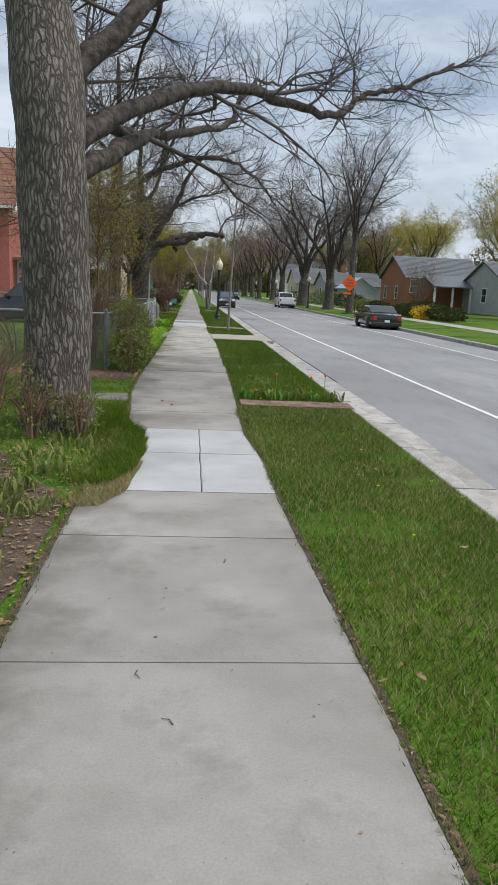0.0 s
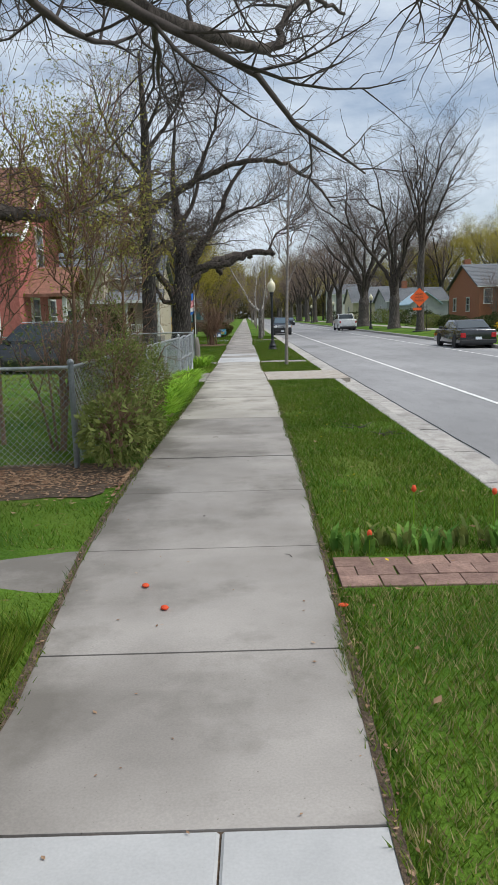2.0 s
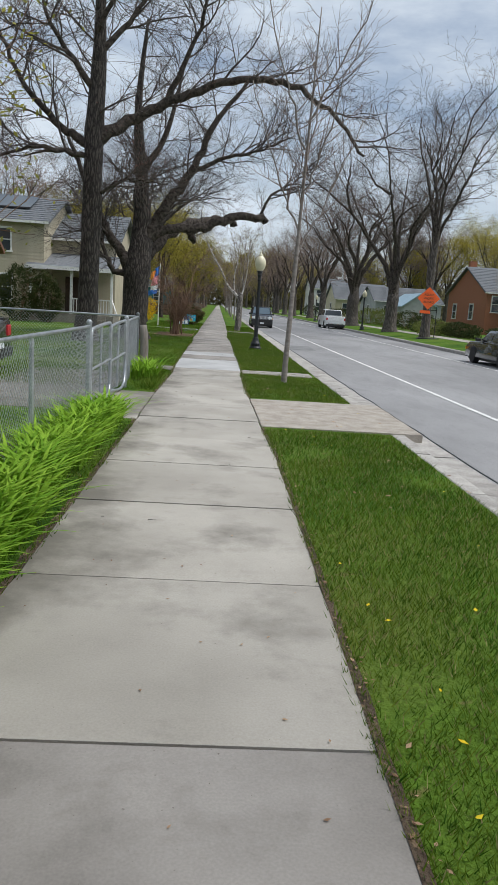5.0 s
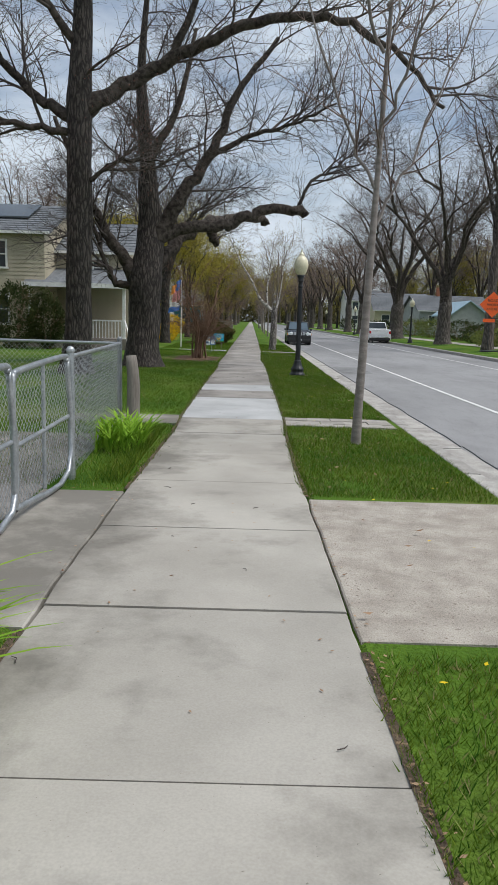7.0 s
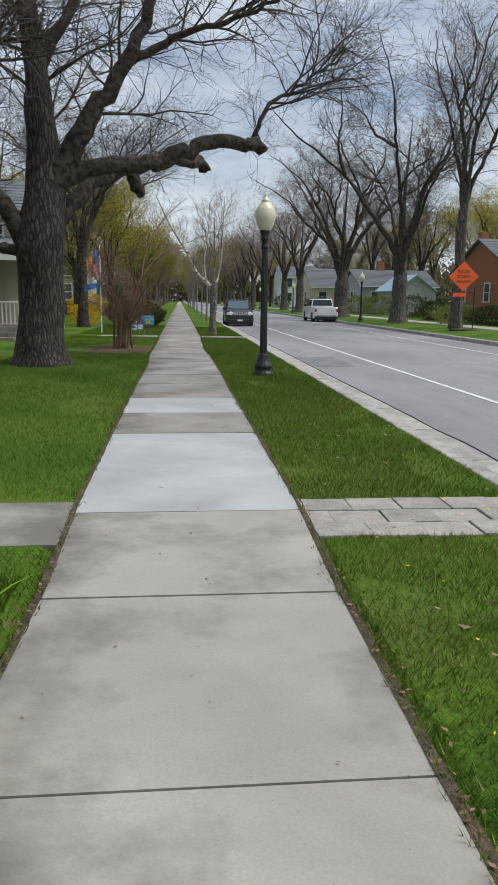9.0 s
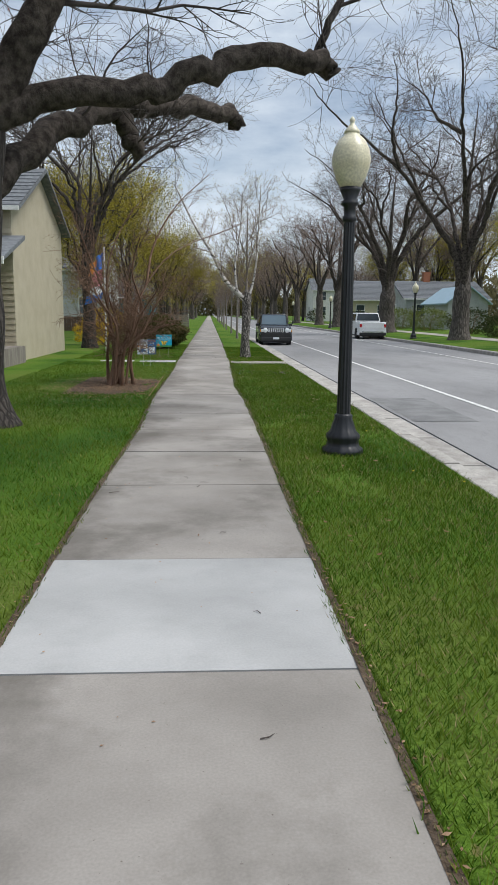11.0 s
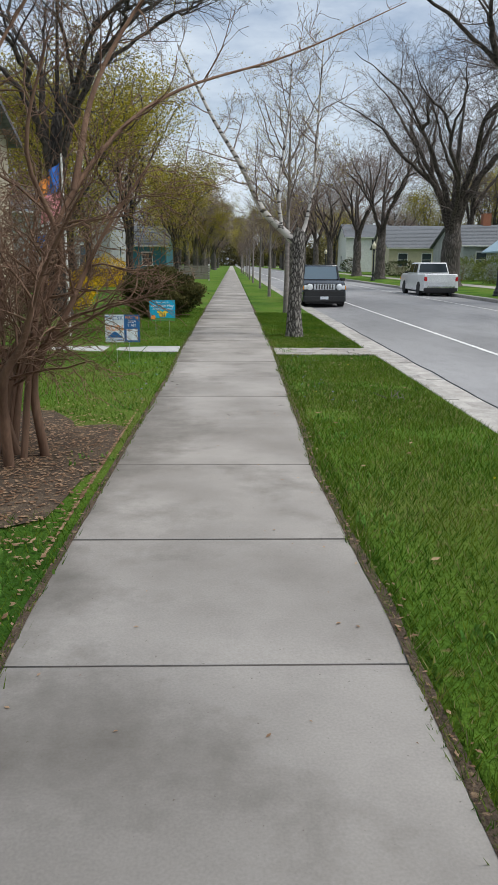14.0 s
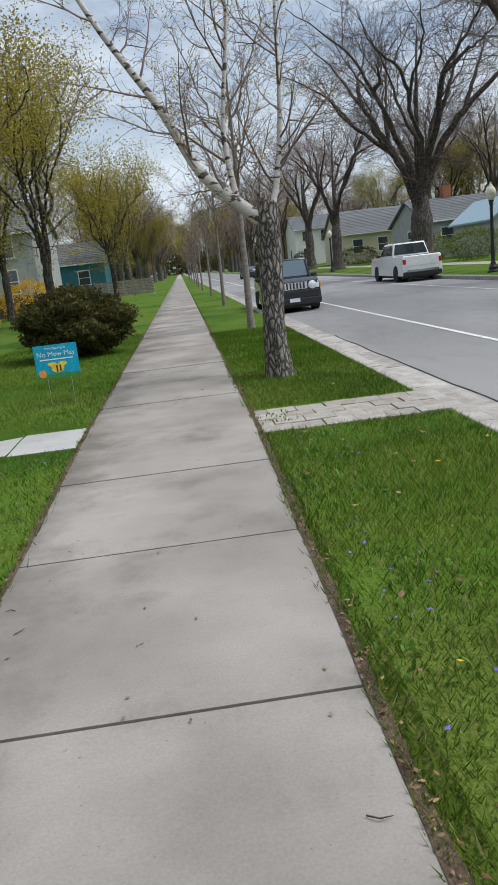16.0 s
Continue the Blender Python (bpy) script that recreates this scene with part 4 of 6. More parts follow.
def roof_courses(ob, x0, x1, y0, y1, z, rise, material, over=0.25, step=0.3):
    """Shingle courses on the near slope of a roof whose ridge runs along x."""
    run, k = (y1 - y0) / 2, rise / ((y1 - y0) / 2)
    n = int((run + over) / step)
    for i in range(n):
        a, b = y0 - over + i * step, y0 - over + (i + 1) * step
        bm = bmesh.new()
        zs = z + (a - y0) * k, z + (b - y0) * k
        vs = [bm.verts.new(p) for p in ((x0 - over, a, zs[0] + 0.004), (x1 + over, a, zs[0] + 0.004), (x1 + over, a, zs[0] + 0.035), (x0 - over, a, zs[0] + 0.035), (x1 + over, b, zs[1] + 0.012), (x0 - over, b, zs[1] + 0.012))]
        bm.faces.new(vs[:4])
        bm.faces.new((vs[3], vs[2], vs[4], vs[5]))
        part("shingle_course", bm, material, ob)


def house(label, x0, x1, y0, y1, z0, eave, rise, axis, wall, roof, windows=(), boards=False, face=-1):
    ob = empty("house", pose(0, 0, 0), label, "house")
    part("wall", gable_wall(x0, x1, y0, y1, z0, eave, rise, axis), wall, ob)
    part("roof", gable(x0, x1, y0, y1, eave, rise, axis), roof, ob)
    if boards:
        wall_with_boards(ob, x0, x1, y0, z0 + 0.1, eave, wall)
    if axis == "x":
        roof_courses(ob, x0, x1, y0, y1, eave, rise, roof)
        part("gutter", boxed(x0 - 0.25, x1 + 0.25, y0 - 0.33, y0 - 0.26, eave - 0.25 * rise / ((y1 - y0) / 2) - 0.1, eave - 0.25 * rise / ((y1 - y0) / 2)), WHITE, ob)
    for side, u, z, w, h in windows:
        m = {"s": pose(u, y0 - 0.032, z), "e": pose(x1 + 0.032, u, z, 0, 0, 90), "w": pose(x0 - 0.032, u, z, 0, 0, -90)}[side]
        house_window(ob, m, w, h)
    return ob


beige = house("two-storey beige sided house with grey shingle roof", -13.5, -7.3, 45.0, 52.0, 0, 4.25, 1.3, "x", SIDING, SHINGLE, [("s", -9.0, 2.9, 0.6, 0.9), ("s", -11.0, 2.9, 0.6, 0.9), ("s", -9.0, 0.9, 0.7, 1.0)], True)
wing = house("beige sided house wing with grey shingle roof and porch", -7.3, -4.5, 46.6, 52.5, 0, 3.75, 1.3, "x", SIDING, SHINGLE, [("s", -5.6, 2.75, 0.5, 0.6)], True)
part("porch_roof", prism([(44.6, 2.28), (44.6, 2.36), (46.6, 3.0), (46.6, 2.9)], -8.0, -4.2), SHINGLE, wing, "lean-to grey shingle porch roof")
part("fascia", boxed(-8.02, -4.18, 44.53, 44.6, 2.22, 2.38), WHITE, wing)
part("porch_floor", boxed(-7.9, -4.3, 44.7, 46.6, 0, 0.42), WOOD_GREY, wing)
for x in (-7.8, -6.1, -4.4):
    part("porch_post", boxed(x - 0.05, x + 0.05, 44.75, 44.85, 0.42, 2.25), WHITE, wing)
for i in range(14):
    part("baluster", boxed(-6.0 + i * 0.115, -5.97 + i * 0.115, 44.78, 44.81, 0.45, 1.05), WHITE, wing)
part("handrail", boxed(-6.1, -4.4, 44.76, 44.83, 1.05, 1.1), WHITE, wing)
part("porch_door", boxed(-6.7, -5.95, 46.52, 46.58, 0.42, 2.0), WOOD_BROWN, wing)
part("stair_rail", rod(bmesh.new(), (-4.35, 44.7, 1.08), (-4.0, 43.6, 0.55), 0.025), WHITE, wing)
for i in range(3):
    part("step", boxed(-5.6, -4.6, 44.7 - 0.25 * (i + 1), 44.7 - 0.25 * i, 0, 0.42 - 0.14 * (i + 1) + 0.1), WOOD_GREY, wing)
solar = empty("solar_panel", pose(0, 0, 0), "black solar panel lying on the grey roof", "solar panel")
part("panel", prism([(46.2, 4.78), (48.0, 5.46), (48.0, 5.52), (46.2, 4.84)], -11.5, -8.2), GLASS, solar)

red = house("red painted brick house with brown shingle roof", -14.0, -6.9, 28.5, 34.0, 0, 4.3, 2.3, "x", BRICK_PINK, SHINGLE_BROWN, [("e", 31.2, 3.2, 0.7, 1.3), ("e", 30.2, 1.0, 0.8, 1.1), ("e", 32.4, 1.0, 0.8, 1.1), ("s", -8.0, 1.0, 0.8, 1.1)])
bm = bmesh.new()
for s in (0, 1):
    rod(bm, (-6.6, 28.2 + s * 6.1, 3.85), (-6.6, 31.25, 6.05), 0.07, n=4)
part("bargeboard", bm, WHITE, red)
part("porch_gable", gable(-6.9, -5.6, 29.2, 32.0, 2.4, 0.8, "x"), SHINGLE_BROWN, red)
for y in (29.3, 31.9):
    part("porch_post", boxed(-5.72, -5.6, y - 0.06, y + 0.06, 0, 2.35), WHITE, red)
part("chimney", boxed(-10.4, -9.8, 31.0, 31.6, 5.0, 6.9), BRICK_PINK, red)

orange_house = house("orange brick bungalow with grey roof and white porch posts", 19.5, 26.7, 66.0, 75.0, 0.2, 3.4, 1.9, "x", BRICK, SHINGLE, [("s", 20.2, 1.9, 0.6, 1.1), ("w", 69.0, 1.3, 0.8, 1.1), ("w", 73.0, 1.3, 0.8, 1.1)])
part("porch_roof", prism([(62.6, 2.4), (62.6, 2.5), (66.0, 3.5), (66.0, 3.35)], 21.0, 26.2), SHINGLE, orange_house)
for x in (21.2, 22.8, 24.4, 26.0):
    part("porch_post", boxed(x - 0.08, x + 0.08, 62.8, 62.96, 0.2, 2.42), WHITE, orange_house)
part("chimney", boxed(19.9, 20.4, 71.5, 72.0, 4.4, 5.8), BRICK, orange_house)
blue_garage = house("small pale blue garage with metal roof", 17.5, 20.5, 82.0, 88.0, 0.2, 2.3, 1.1, "y", SIDING_GREY, plain("blue_metal_roof", (0.3, 0.42, 0.5), 0.5))
grey_r = house("grey sided single-storey house with dark roof", 24.5, 33.0, 56.0, 65.0, 0.3, 3.0, 1.7, "x", SIDING_GREY, SHINGLE, [("s", 26.5, 1.3, 0.9, 1.1), ("s", 29.5, 1.3, 0.9, 1.1), ("w", 60.0, 1.3, 0.9, 1.1)])
grey_l = house("low grey house with dark shingle roof and white windows", 16.5, 23.5, 90.0, 98.0, 0.2, 2.7, 1.5, "x", SIDING_GREY, SHINGLE, [("s", 17.9, 1.1, 0.9, 1.0), ("s", 20.0, 1.1, 0.9, 1.0), ("w", 93.5, 1.1, 0.9, 1.0)])
part("chimney", boxed(19.0, 19.6, 93.7, 94.3, 3.6, 5.0), BRICK, grey_l)
cream_house = house("cream sided house with dark hipped roof", 15.8, 23.0, 112.0, 121.0, 0.2, 3.0, 2.2, "x", CREAM, SHINGLE, [("s", 17.2, 1.1, 0.9, 1.2), ("s", 19.6, 1.1, 0.9, 1.2), ("w", 116.0, 1.1, 0.9, 1.2)])
white_house = house("white two-storey house far down the street", 16.0, 23.0, 142.0, 150.0, 0.2, 5.0, 1.8, "x", WHITE, SHINGLE, [("s", 17.5, 1.2, 0.9, 1.2), ("s", 17.5, 3.4, 0.9, 1.2), ("s", 20.0, 3.4, 0.9, 1.2), ("w", 146.0, 1.2, 0.9, 1.2)])
white_left = house("white sided house behind the yellow-green trees", -14.0, -7.5, 84.0, 92.0, 0.1, 4.4, 1.8, "x", SIDING_GREY, SHINGLE, [("s", -9.0, 1.1, 0.8, 1.2), ("s", -9.0, 3.0, 0.8, 1.1), ("e", 88.0, 1.1, 0.8, 1.2)])
teal_left = house("small teal house beyond the wooden fence", -12.0, -5.4, 100.0, 107.0, 0.1, 2.8, 1.6, "x", plain("teal_paint", (0.03, 0.16, 0.2), 0.7), SHINGLE, [("s", -7.0, 1.1, 0.8, 1.0)])

wood_fence = empty("wooden_fence", pose(0, 0, 0), "dark brown upright board fence across the yard", "fence")
plank = boxed(0, 0.14, 0, 0.022, 0, 0.95)
pm = bpy.data.meshes.new("board")
plank.to_mesh(pm)
plank.free()
for i in range(52):
    o = link("board", pm, WOOD_BROWN, wood_fence)
    o.matrix_local = pose(-11.6 + i * 0.152, 76.0 + 0.01 * (i % 3), 0.02)
for z in (0.25, 0.75):
    part("rail", boxed(-11.6, -3.7, 76.03, 76.08, z, z + 0.08), WOOD_BROWN, wood_fence)
rail_fence = empty("wooden_fence", pose(0, 0, 0), "weathered grey horizontal-board fence by the pavement", "fence")
for i in range(6):
    part("board", boxed(-5.6, -1.6, 93.0, 93.03, 0.1 + i * 0.17, 0.24 + i * 0.17), WOOD_GREY, rail_fence)
for i in range(4):
    part("post", boxed(-5.6 + i * 1.3, -5.5 + i * 1.3, 93.03, 93.12, 0, 1.2), WOOD_GREY if i < 3 else WHITE, rail_fence)

# ---- trees ----
BIG = [(14, 2.2, 0.15, 0.05, 5, 0.22), (8, 1.15, 0.18, 0.03, 3, 0.15), (7, 0.6, 0.18, 0.0, 3, 0.1)]
# the furrowed tree at the pavement's edge
tree_a = tree("large grey tree with deeply furrowed bark and spreading limbs", (-1.26, 6.5, -0.03),
    [((0, 0, -0.1), 0.35), ((-0.02, 0.0, 0.8), 0.325), ((-0.04, 0.0, 2.0), 0.32), ((-0.1, 0.05, 3.2), 0.33), ((-0.3, 0.3, 4.6), 0.26), ((-0.5, 0.6, 6.5), 0.18), ((-0.6, 0.9, 9.0), 0.05)],
    [([(0.1, 0.1, 2.75), (0.6, 1.3, 3.35), (1.5, 2.8, 4.0), (2.55, 4.2, 4.2), (3.6, 5.7, 4.42), (4.3, 6.4, 4.95), (5.2, 7.0, 5.3), (6.2, 7.6, 5.9)], 0.115, 0.03, False),
     ([(0.1, 0.1, 2.5), (0.45, 1.2, 2.9), (0.62, 3.0, 3.38), (1.0, 5.0, 3.85), (1.95, 8.1, 4.66), (2.15, 8.8, 5.3), (2.6, 9.8, 5.9), (3.3, 11.5, 6.3)], 0.115, 0.025, False),
     ([(-0.2, 0.2, 1.75), (-0.8, 2.8, 2.15), (-1.0, 6.0, 2.5), (-1.05, 9.0, 2.9), (-0.6, 11.5, 3.5), (-0.1, 13.0, 4.2)], 0.14, 0.025, False),
     ([(0.0, 0.2, 3.3), (0.9, 1.0, 4.4), (1.9, 2.6, 5.6), (3.0, 4.0, 6.6), (4.4, 5.0, 7.6)], 0.13, 0.03, False),
     ([(-0.2, 0.3, 3.6), (-0.5, 2.6, 4.9), (-0.3, 5.2, 6.0), (0.2, 7.5, 7.4)], 0.14, 0.03, False),
     ([(0.55, 2.4, 3.22), (-0.3, 4.2, 3.9), (-0.6, 6.5, 5.2), (-0.4, 8.5, 6.2)], 0.09, 0.02, False)],
    BIG, BARK_GREY, TWIG, 3, sides=64, flare=1.15)

# tall straight-trunked tree in the yard
tree_b = tree("tall dark tree with straight trunk and an arching limb", (-3.5, 33.6, 0),
    [((0, 0, -0.1), 0.32), ((0.05, 0, 1.5), 0.27), ((0.1, 0, 3.5), 0.26), ((0.12, 0, 5.6), 0.25), ((0.2, 0.1, 8.0), 0.16), ((0.1, 0.2, 11.0), 0.05)],
    [([(0.15, 0, 5.3), (1.2, 0.2, 6.0), (2.4, 0.0, 6.6), (3.9, -0.6, 6.95), (5.2, -1.2, 6.75), (6.3, -1.8, 5.9), (7.0, -2.2, 5.0)], 0.19, 0.03, False),
     ([(0.0, 0, 5.2), (-1.0, 0.2, 5.8), (-2.0, 0, 7.0), (-2.6, 0, 8.6)], 0.14, 0.03, False),
     ([(0, 0, 4.9), (-1.3, -0.3, 5.0), (-2.6, -0.4, 4.6)], 0.09, 0.02, False),
     ([(2.0, 0.1, 6.42), (2.8, -0.4, 8.2), (3.2, -0.8, 9.6)], 0.09, 0.02, False),
     ([(0.15, 0, 7.4), (1.3, 0.5, 9.0), (2.2, 0.8, 11)], 0.1, 0.02, False),
     ([(0.1, 0, 6.6), (-0.9, -0.6, 7.9), (-1.5, -1.0, 9.8)], 0.1, 0.02, False),
     ([(0.15, 0, 8.0), (0.9, -0.8, 9.2), (1.2, -1.4, 10.8)], 0.08, 0.02, False),
     ([(0.1, 0, 3.9), (0.9, -0.4, 4.3), (2.0, -1.0, 4.2)], 0.06, 0.012, False)],
    BIG, BARK_DARK, TWIG, 5, sides=28, flare=1.35, leaf=(BUD_RED, 1, 0.013, 0.03))

# massive pruned tree on the lawn
tree_c = tree("massive dark lawn tree with pruned low limbs", (-2.5, 36.6, 0),
    [((0, 0, -0.1), 0.44), ((0, 0, 0.7), 0.40), ((0.02, 0, 1.6), 0.40), ((0.05, 0, 2.3), 0.42), ((0.15, 0.1, 3.2), 0.33), ((0.1, 0.1, 4.6), 0.22), ((-0.1, 0.2, 7.0), 0.11), ((0.1, 0.2, 9.5), 0.04)],
    [([(0.2, 0, 2.35), (0.7, 0.8, 3.15), (1.45, 2.0, 3.82), (2.2, 3.0, 4.1), (2.9, 3.8, 4.25), (3.1, 3.9, 4.1)], 0.17, 0.12, True),
     ([(0.2, 0.1, 3.1), (1.0, 0.2, 3.45), (2.1, 0.4, 3.62), (2.95, 0.6, 4.0), (3.8, 0.8, 4.08), (4.05, 0.85, 3.98)], 0.17, 0.11, True),
     ([(3.85, 0.8, 4.08), (4.2, 1.0, 4.8), (5.0, 1.3, 5.35), (5.8, 1.6, 6.0)], 0.05, 0.02, False),
     ([(1.45, 2.0, 3.82), (1.6, 2.0, 3.5), (1.65, 2.0, 3.3)], 0.13, 0.12, True),
     ([(-0.2, 0, 2.2), (-0.5, -0.1, 2.7), (-1.0, -0.1, 3.4), (-1.6, 0, 4.6), (-2.2, 0.1, 6.0)], 0.22, 0.05, False),
     ([(-0.3, -0.1, 2.0), (-0.7, -0.2, 2.1), (-0.95, -0.2, 2.6), (-1.2, -0.2, 3.4), (-1.5, -0.3, 4.4)], 0.11, 0.03, False),
     ([(0.3, 0.1, 3.2), (0.9, 0.1, 4.2), (1.6, 0.2, 5.2), (2.2, 0.2, 6.6), (3.2, 0.3, 8.0)], 0.24, 0.05, False),
     ([(0.1, 0.1, 3.6), (0.0, 0.2, 4.8), (0.7, 0.3, 6.2), (1.2, 0.4, 8.2)], 0.2, 0.04, False),
     ([(1.6, 0.2, 5.2), (2.6, 0.2, 5.7), (3.6, -0.2, 5.9), (4.6, -0.6, 6.3)], 0.09, 0.02, False)],
    BIG, BARK_DARK, TWIG, 8, sides=40, flare=1.35)

# young verge trees
YOUNG = [(12, 0.9, 0.07, 0.12, 3, 0.1), (5, 0.45, 0.12, 0.08, 3, 0.2)]
def young(at, label, seed, h, r, leaf=None, bark_m=None, twig_m=None, group="young verge trees"):
    rng = random.Random(seed)
    limbs = []
    for i in range(6):
        a = i * 2.4 + rng.uniform(0, 0.6)
        z = h * (0.36 + 0.07 * i)
        k = h * 0.17
        limbs.append(([(0.0, 0, z), (k * 0.45 * math.cos(a), k * 0.45 * math.sin(a), z + k * 0.9), (k * math.cos(a), k * math.sin(a), z + k * 2.3)], r * 0.42, 0.007, False))
    return tree(label, at, [((0, 0, -0.05), r), ((0.01, 0, h * 0.25), r * 0.85), ((0.03, 0, h * 0.6), r * 0.5), ((0.05, 0, h), 0.008)], limbs, YOUNG, bark_m or YOUNG_BARK, twig_m or TWIG_RED, seed, 14, "young tree", 1.2, leaf, group)


young((1.37, 25.4, 0, 0, 1.2, 0), "slender young grey tree with upright whippy branches on the verge", 11, 6.0, 0.046)
sap = young((1.5, 56.3, 0), "young verge tree with olive trunk and opening leaves", 12, 5.2, 0.07, (SPRING_LEAF, 2, 0.02, 0.05))
sap2 = young((1.55, 66.2, 0), "slim dark young verge tree with bare reddish twigs", 13, 4.6, 0.06)
for i in range(9):
    copy_thing(sap2, pose(1.55 + 0.08 * math.sin(i * 5), 76 + i * 10.5, 0, 0, 0, i * 67) @ Matrix.Scale(0.95 + 0.12 * math.sin(i * 3.3), 4))

birch = tree("old birch with broken dark trunk and white leaning limbs", (1.17, 49.6, -0.02),
    [((0, 0, -0.05), 0.135), ((0.0, 0, 0.6), 0.115), ((0.02, 0, 1.2), 0.12), ((0.03, 0, 1.55), 0.13), ((0.06, 0, 1.8), 0.1), ((0.08, 0, 1.85), 0.05)],
    [], [], BIRCH_OLD, TWIG, 20, 24, "birch tree", 1.25)
BI = [(16, 1.0, 0.1, 0.06, 3, 0.15), (7, 0.5, 0.15, 0.02, 3, 0.2), (4, 0.25, 0.2, 0.0, 3, 0.2)]
rngb = random.Random(21)
limb_t, tw, tips = [], Tubes(), []
for path, r0 in (([(0.0, 0, 1.62), (-0.25, 0.05, 1.85), (-0.6, 0.1, 2.2), (-0.95, 0.2, 2.9), (-1.45, 0.3, 3.7), (-2.0, 0.4, 4.8)], 0.075), ([(0.08, 0, 1.75), (0.18, 0.1, 2.0), (0.3, 0.2, 2.7), (0.36, 0.3, 3.6), (0.42, 0.3, 4.8)], 0.042), ([(-0.25, 0.05, 1.85), (-0.3, 0.2, 2.6), (-0.15, 0.3, 3.6), (-0.1, 0.4, 4.6)], 0.035)):
    lp = smooth_path(path, 6)
    lr = [r0 * (1 - 0.75 * i / (len(lp) - 1)) for i in range(len(lp))]
    t = Tubes()
    t.add(lp, lr, 10, 0.12, cap=True)
    t.link("limb", BIRCH, birch, "white birch limb with dark scars")
    sprout(tw, rngb, lp, lr, 0, BI, tips)
tagged(tw.link("crown", TWIG_RED, birch, "fine reddish birch twigs"), kind="stuff")
v, f = leaves(tips, rngb, 1, 0.016, 0.05)
tagged(link("leaves", mesh("leaves", v, f), SPRING_LEAF, birch, "sparse opening leaves"), kind="stuff")

# spreading street trees across the road, and the rows beyond
SPREAD = [(8, 2.4, 0.14, 0.05, 3, 0.2), (7, 1.2, 0.18, 0.03, 3, 0.15), (5, 0.65, 0.2, 0.02, 3, 0.1)]
def spreading(at, label, seed, h, r, count, fork, group="", plan=SPREAD, twig=None, lean=1.0, leaf=None, category="bare tree", thin=0.006, material=None):
    """A vase of main limbs that leave the trunk at uneven heights, each forking again on its way up."""
    rng = random.Random(seed)
    limbs = []
    for i in range(count):
        a = 6.283 * i / count + rng.uniform(-0.4, 0.4)
        out, top = h * rng.uniform(0.14, 0.42) * lean, h * rng.uniform(0.74, 1.0)
        c, s = math.cos(a), math.sin(a)
        z0 = fork * rng.uniform(0.85, 1.35)
        def spot(u, wob=0.35):
            """A point on the way from the fork up and out."""
            return (out * (0.15 * u + 1.1 * u ** 1.4) * c + rng.uniform(-wob, wob), out * (0.15 * u + 1.1 * u ** 1.4) * s + rng.uniform(-wob, wob), z0 + (top - z0) * (0.55 * u + 0.45 * u ** 0.7))
        stem = [(0, 0, z0 * 0.9), spot(0.14, 0.06), spot(0.34, 0.25), spot(0.55), spot(0.78, 0.45), spot(1.0, 0.6)]
        r0 = r * rng.uniform(0.3, 0.48)
        limbs.append((stem, r0, 0.012, False))
        for k in (2, 3):
            p = Vector(stem[k])
            turn = a + rng.choice([-1, 1]) * rng.uniform(0.5, 1.3)
            reach, rise = h * rng.uniform(0.12, 0.24), (h * rng.uniform(0.72, 1.0) - p.z) * 0.8
            g = Vector((math.cos(turn) * reach, math.sin(turn) * reach, rise))
            bend = Vector((rng.uniform(-0.3, 0.3), rng.uniform(-0.3, 0.3), 0))
            limbs.append(([p, p + g * 0.3 + bend, p + g * 0.65 - bend * 0.5, p + g], r0 * 0.5, 0.01, False))
    return tree(label, at, [((0, 0, -0.2), r), ((0, 0, fork * 0.5), r * 0.84), ((0, 0, fork), r * 0.86), ((0.12, 0.05, fork * 1.5), r * 0.5), ((0.1, 0.25, h * 0.5), r * 0.22), ((0.3, 0.1, h * 0.85), 0.012)], limbs, plan, material or BARK_STREET, twig or TWIG_FAR, seed, 18, category, 1.35, leaf, group, thin)


big1 = spreading((11.85, 62.6, 0.1), "large bare vase-shaped street tree on the far verge", 31, 12.5, 0.45, 6, 2.2, "bare street trees", lean=1.35)
big2 = spreading((11.7, 76.5, 0.1), "large bare multi-limbed street tree behind the pickup", 36, 12.5, 0.58, 7, 2.3, "bare street trees", lean=1.6)
LIGHT = [(6, 2.6, 0.15, 0.05, 3, 0.15), (5, 1.4, 0.18, 0.03, 3, 0.15), (4, 0.8, 0.2, 0.02, 3, 0.1)]
straight = spreading((11.9, 54.2, 0.1), "tall straight bare tree standing behind the roadwork sign", 33, 13.5, 0.26, 5, 4.2, "bare street trees", LIGHT, lean=0.7)
far1 = spreading((11.8, 96, 0.1), "bare street tree farther down the road", 34, 11.5, 0.42, 5, 2.6, "distant bare trees", LIGHT, twig=TWIG_RED, thin=0.010)
far2 = spreading((20, 100, 0.2), "bare garden tree behind the far houses", 35, 13, 0.38, 5, 3.2, "distant bare trees", LIGHT, twig=TWIG_RED, thin=0.010)
rngf = random.Random(77)
for i in range(12):
    copy_thing(far1, pose(11.8 + rngf.uniform(-0.5, 0.5), 110 + i * 14 + rngf.uniform(-3, 3), 0.1, 0, 0, rngf.uniform(0, 360)) @ Matrix.Scale(rngf.uniform(0.85, 1.1), 4))
for i in range(22):
    copy_thing(far2, pose(26 + rngf.uniform(-4, 24), 60 + i * 9 + rngf.uniform(-4, 4), 0.2, 0, 0, rngf.uniform(0, 360)) @ Matrix.Scale(rngf.uniform(0.7, 1.05), 4))
for i in range(16):
    copy_thing(far2, pose(-14 + rngf.uniform(-14, 2), 58 + i * 11 + rngf.uniform(-4, 4), 0.2, 0, 0, rngf.uniform(0, 360)) @ Matrix.Scale(rngf.uniform(0.7, 1.05), 4))
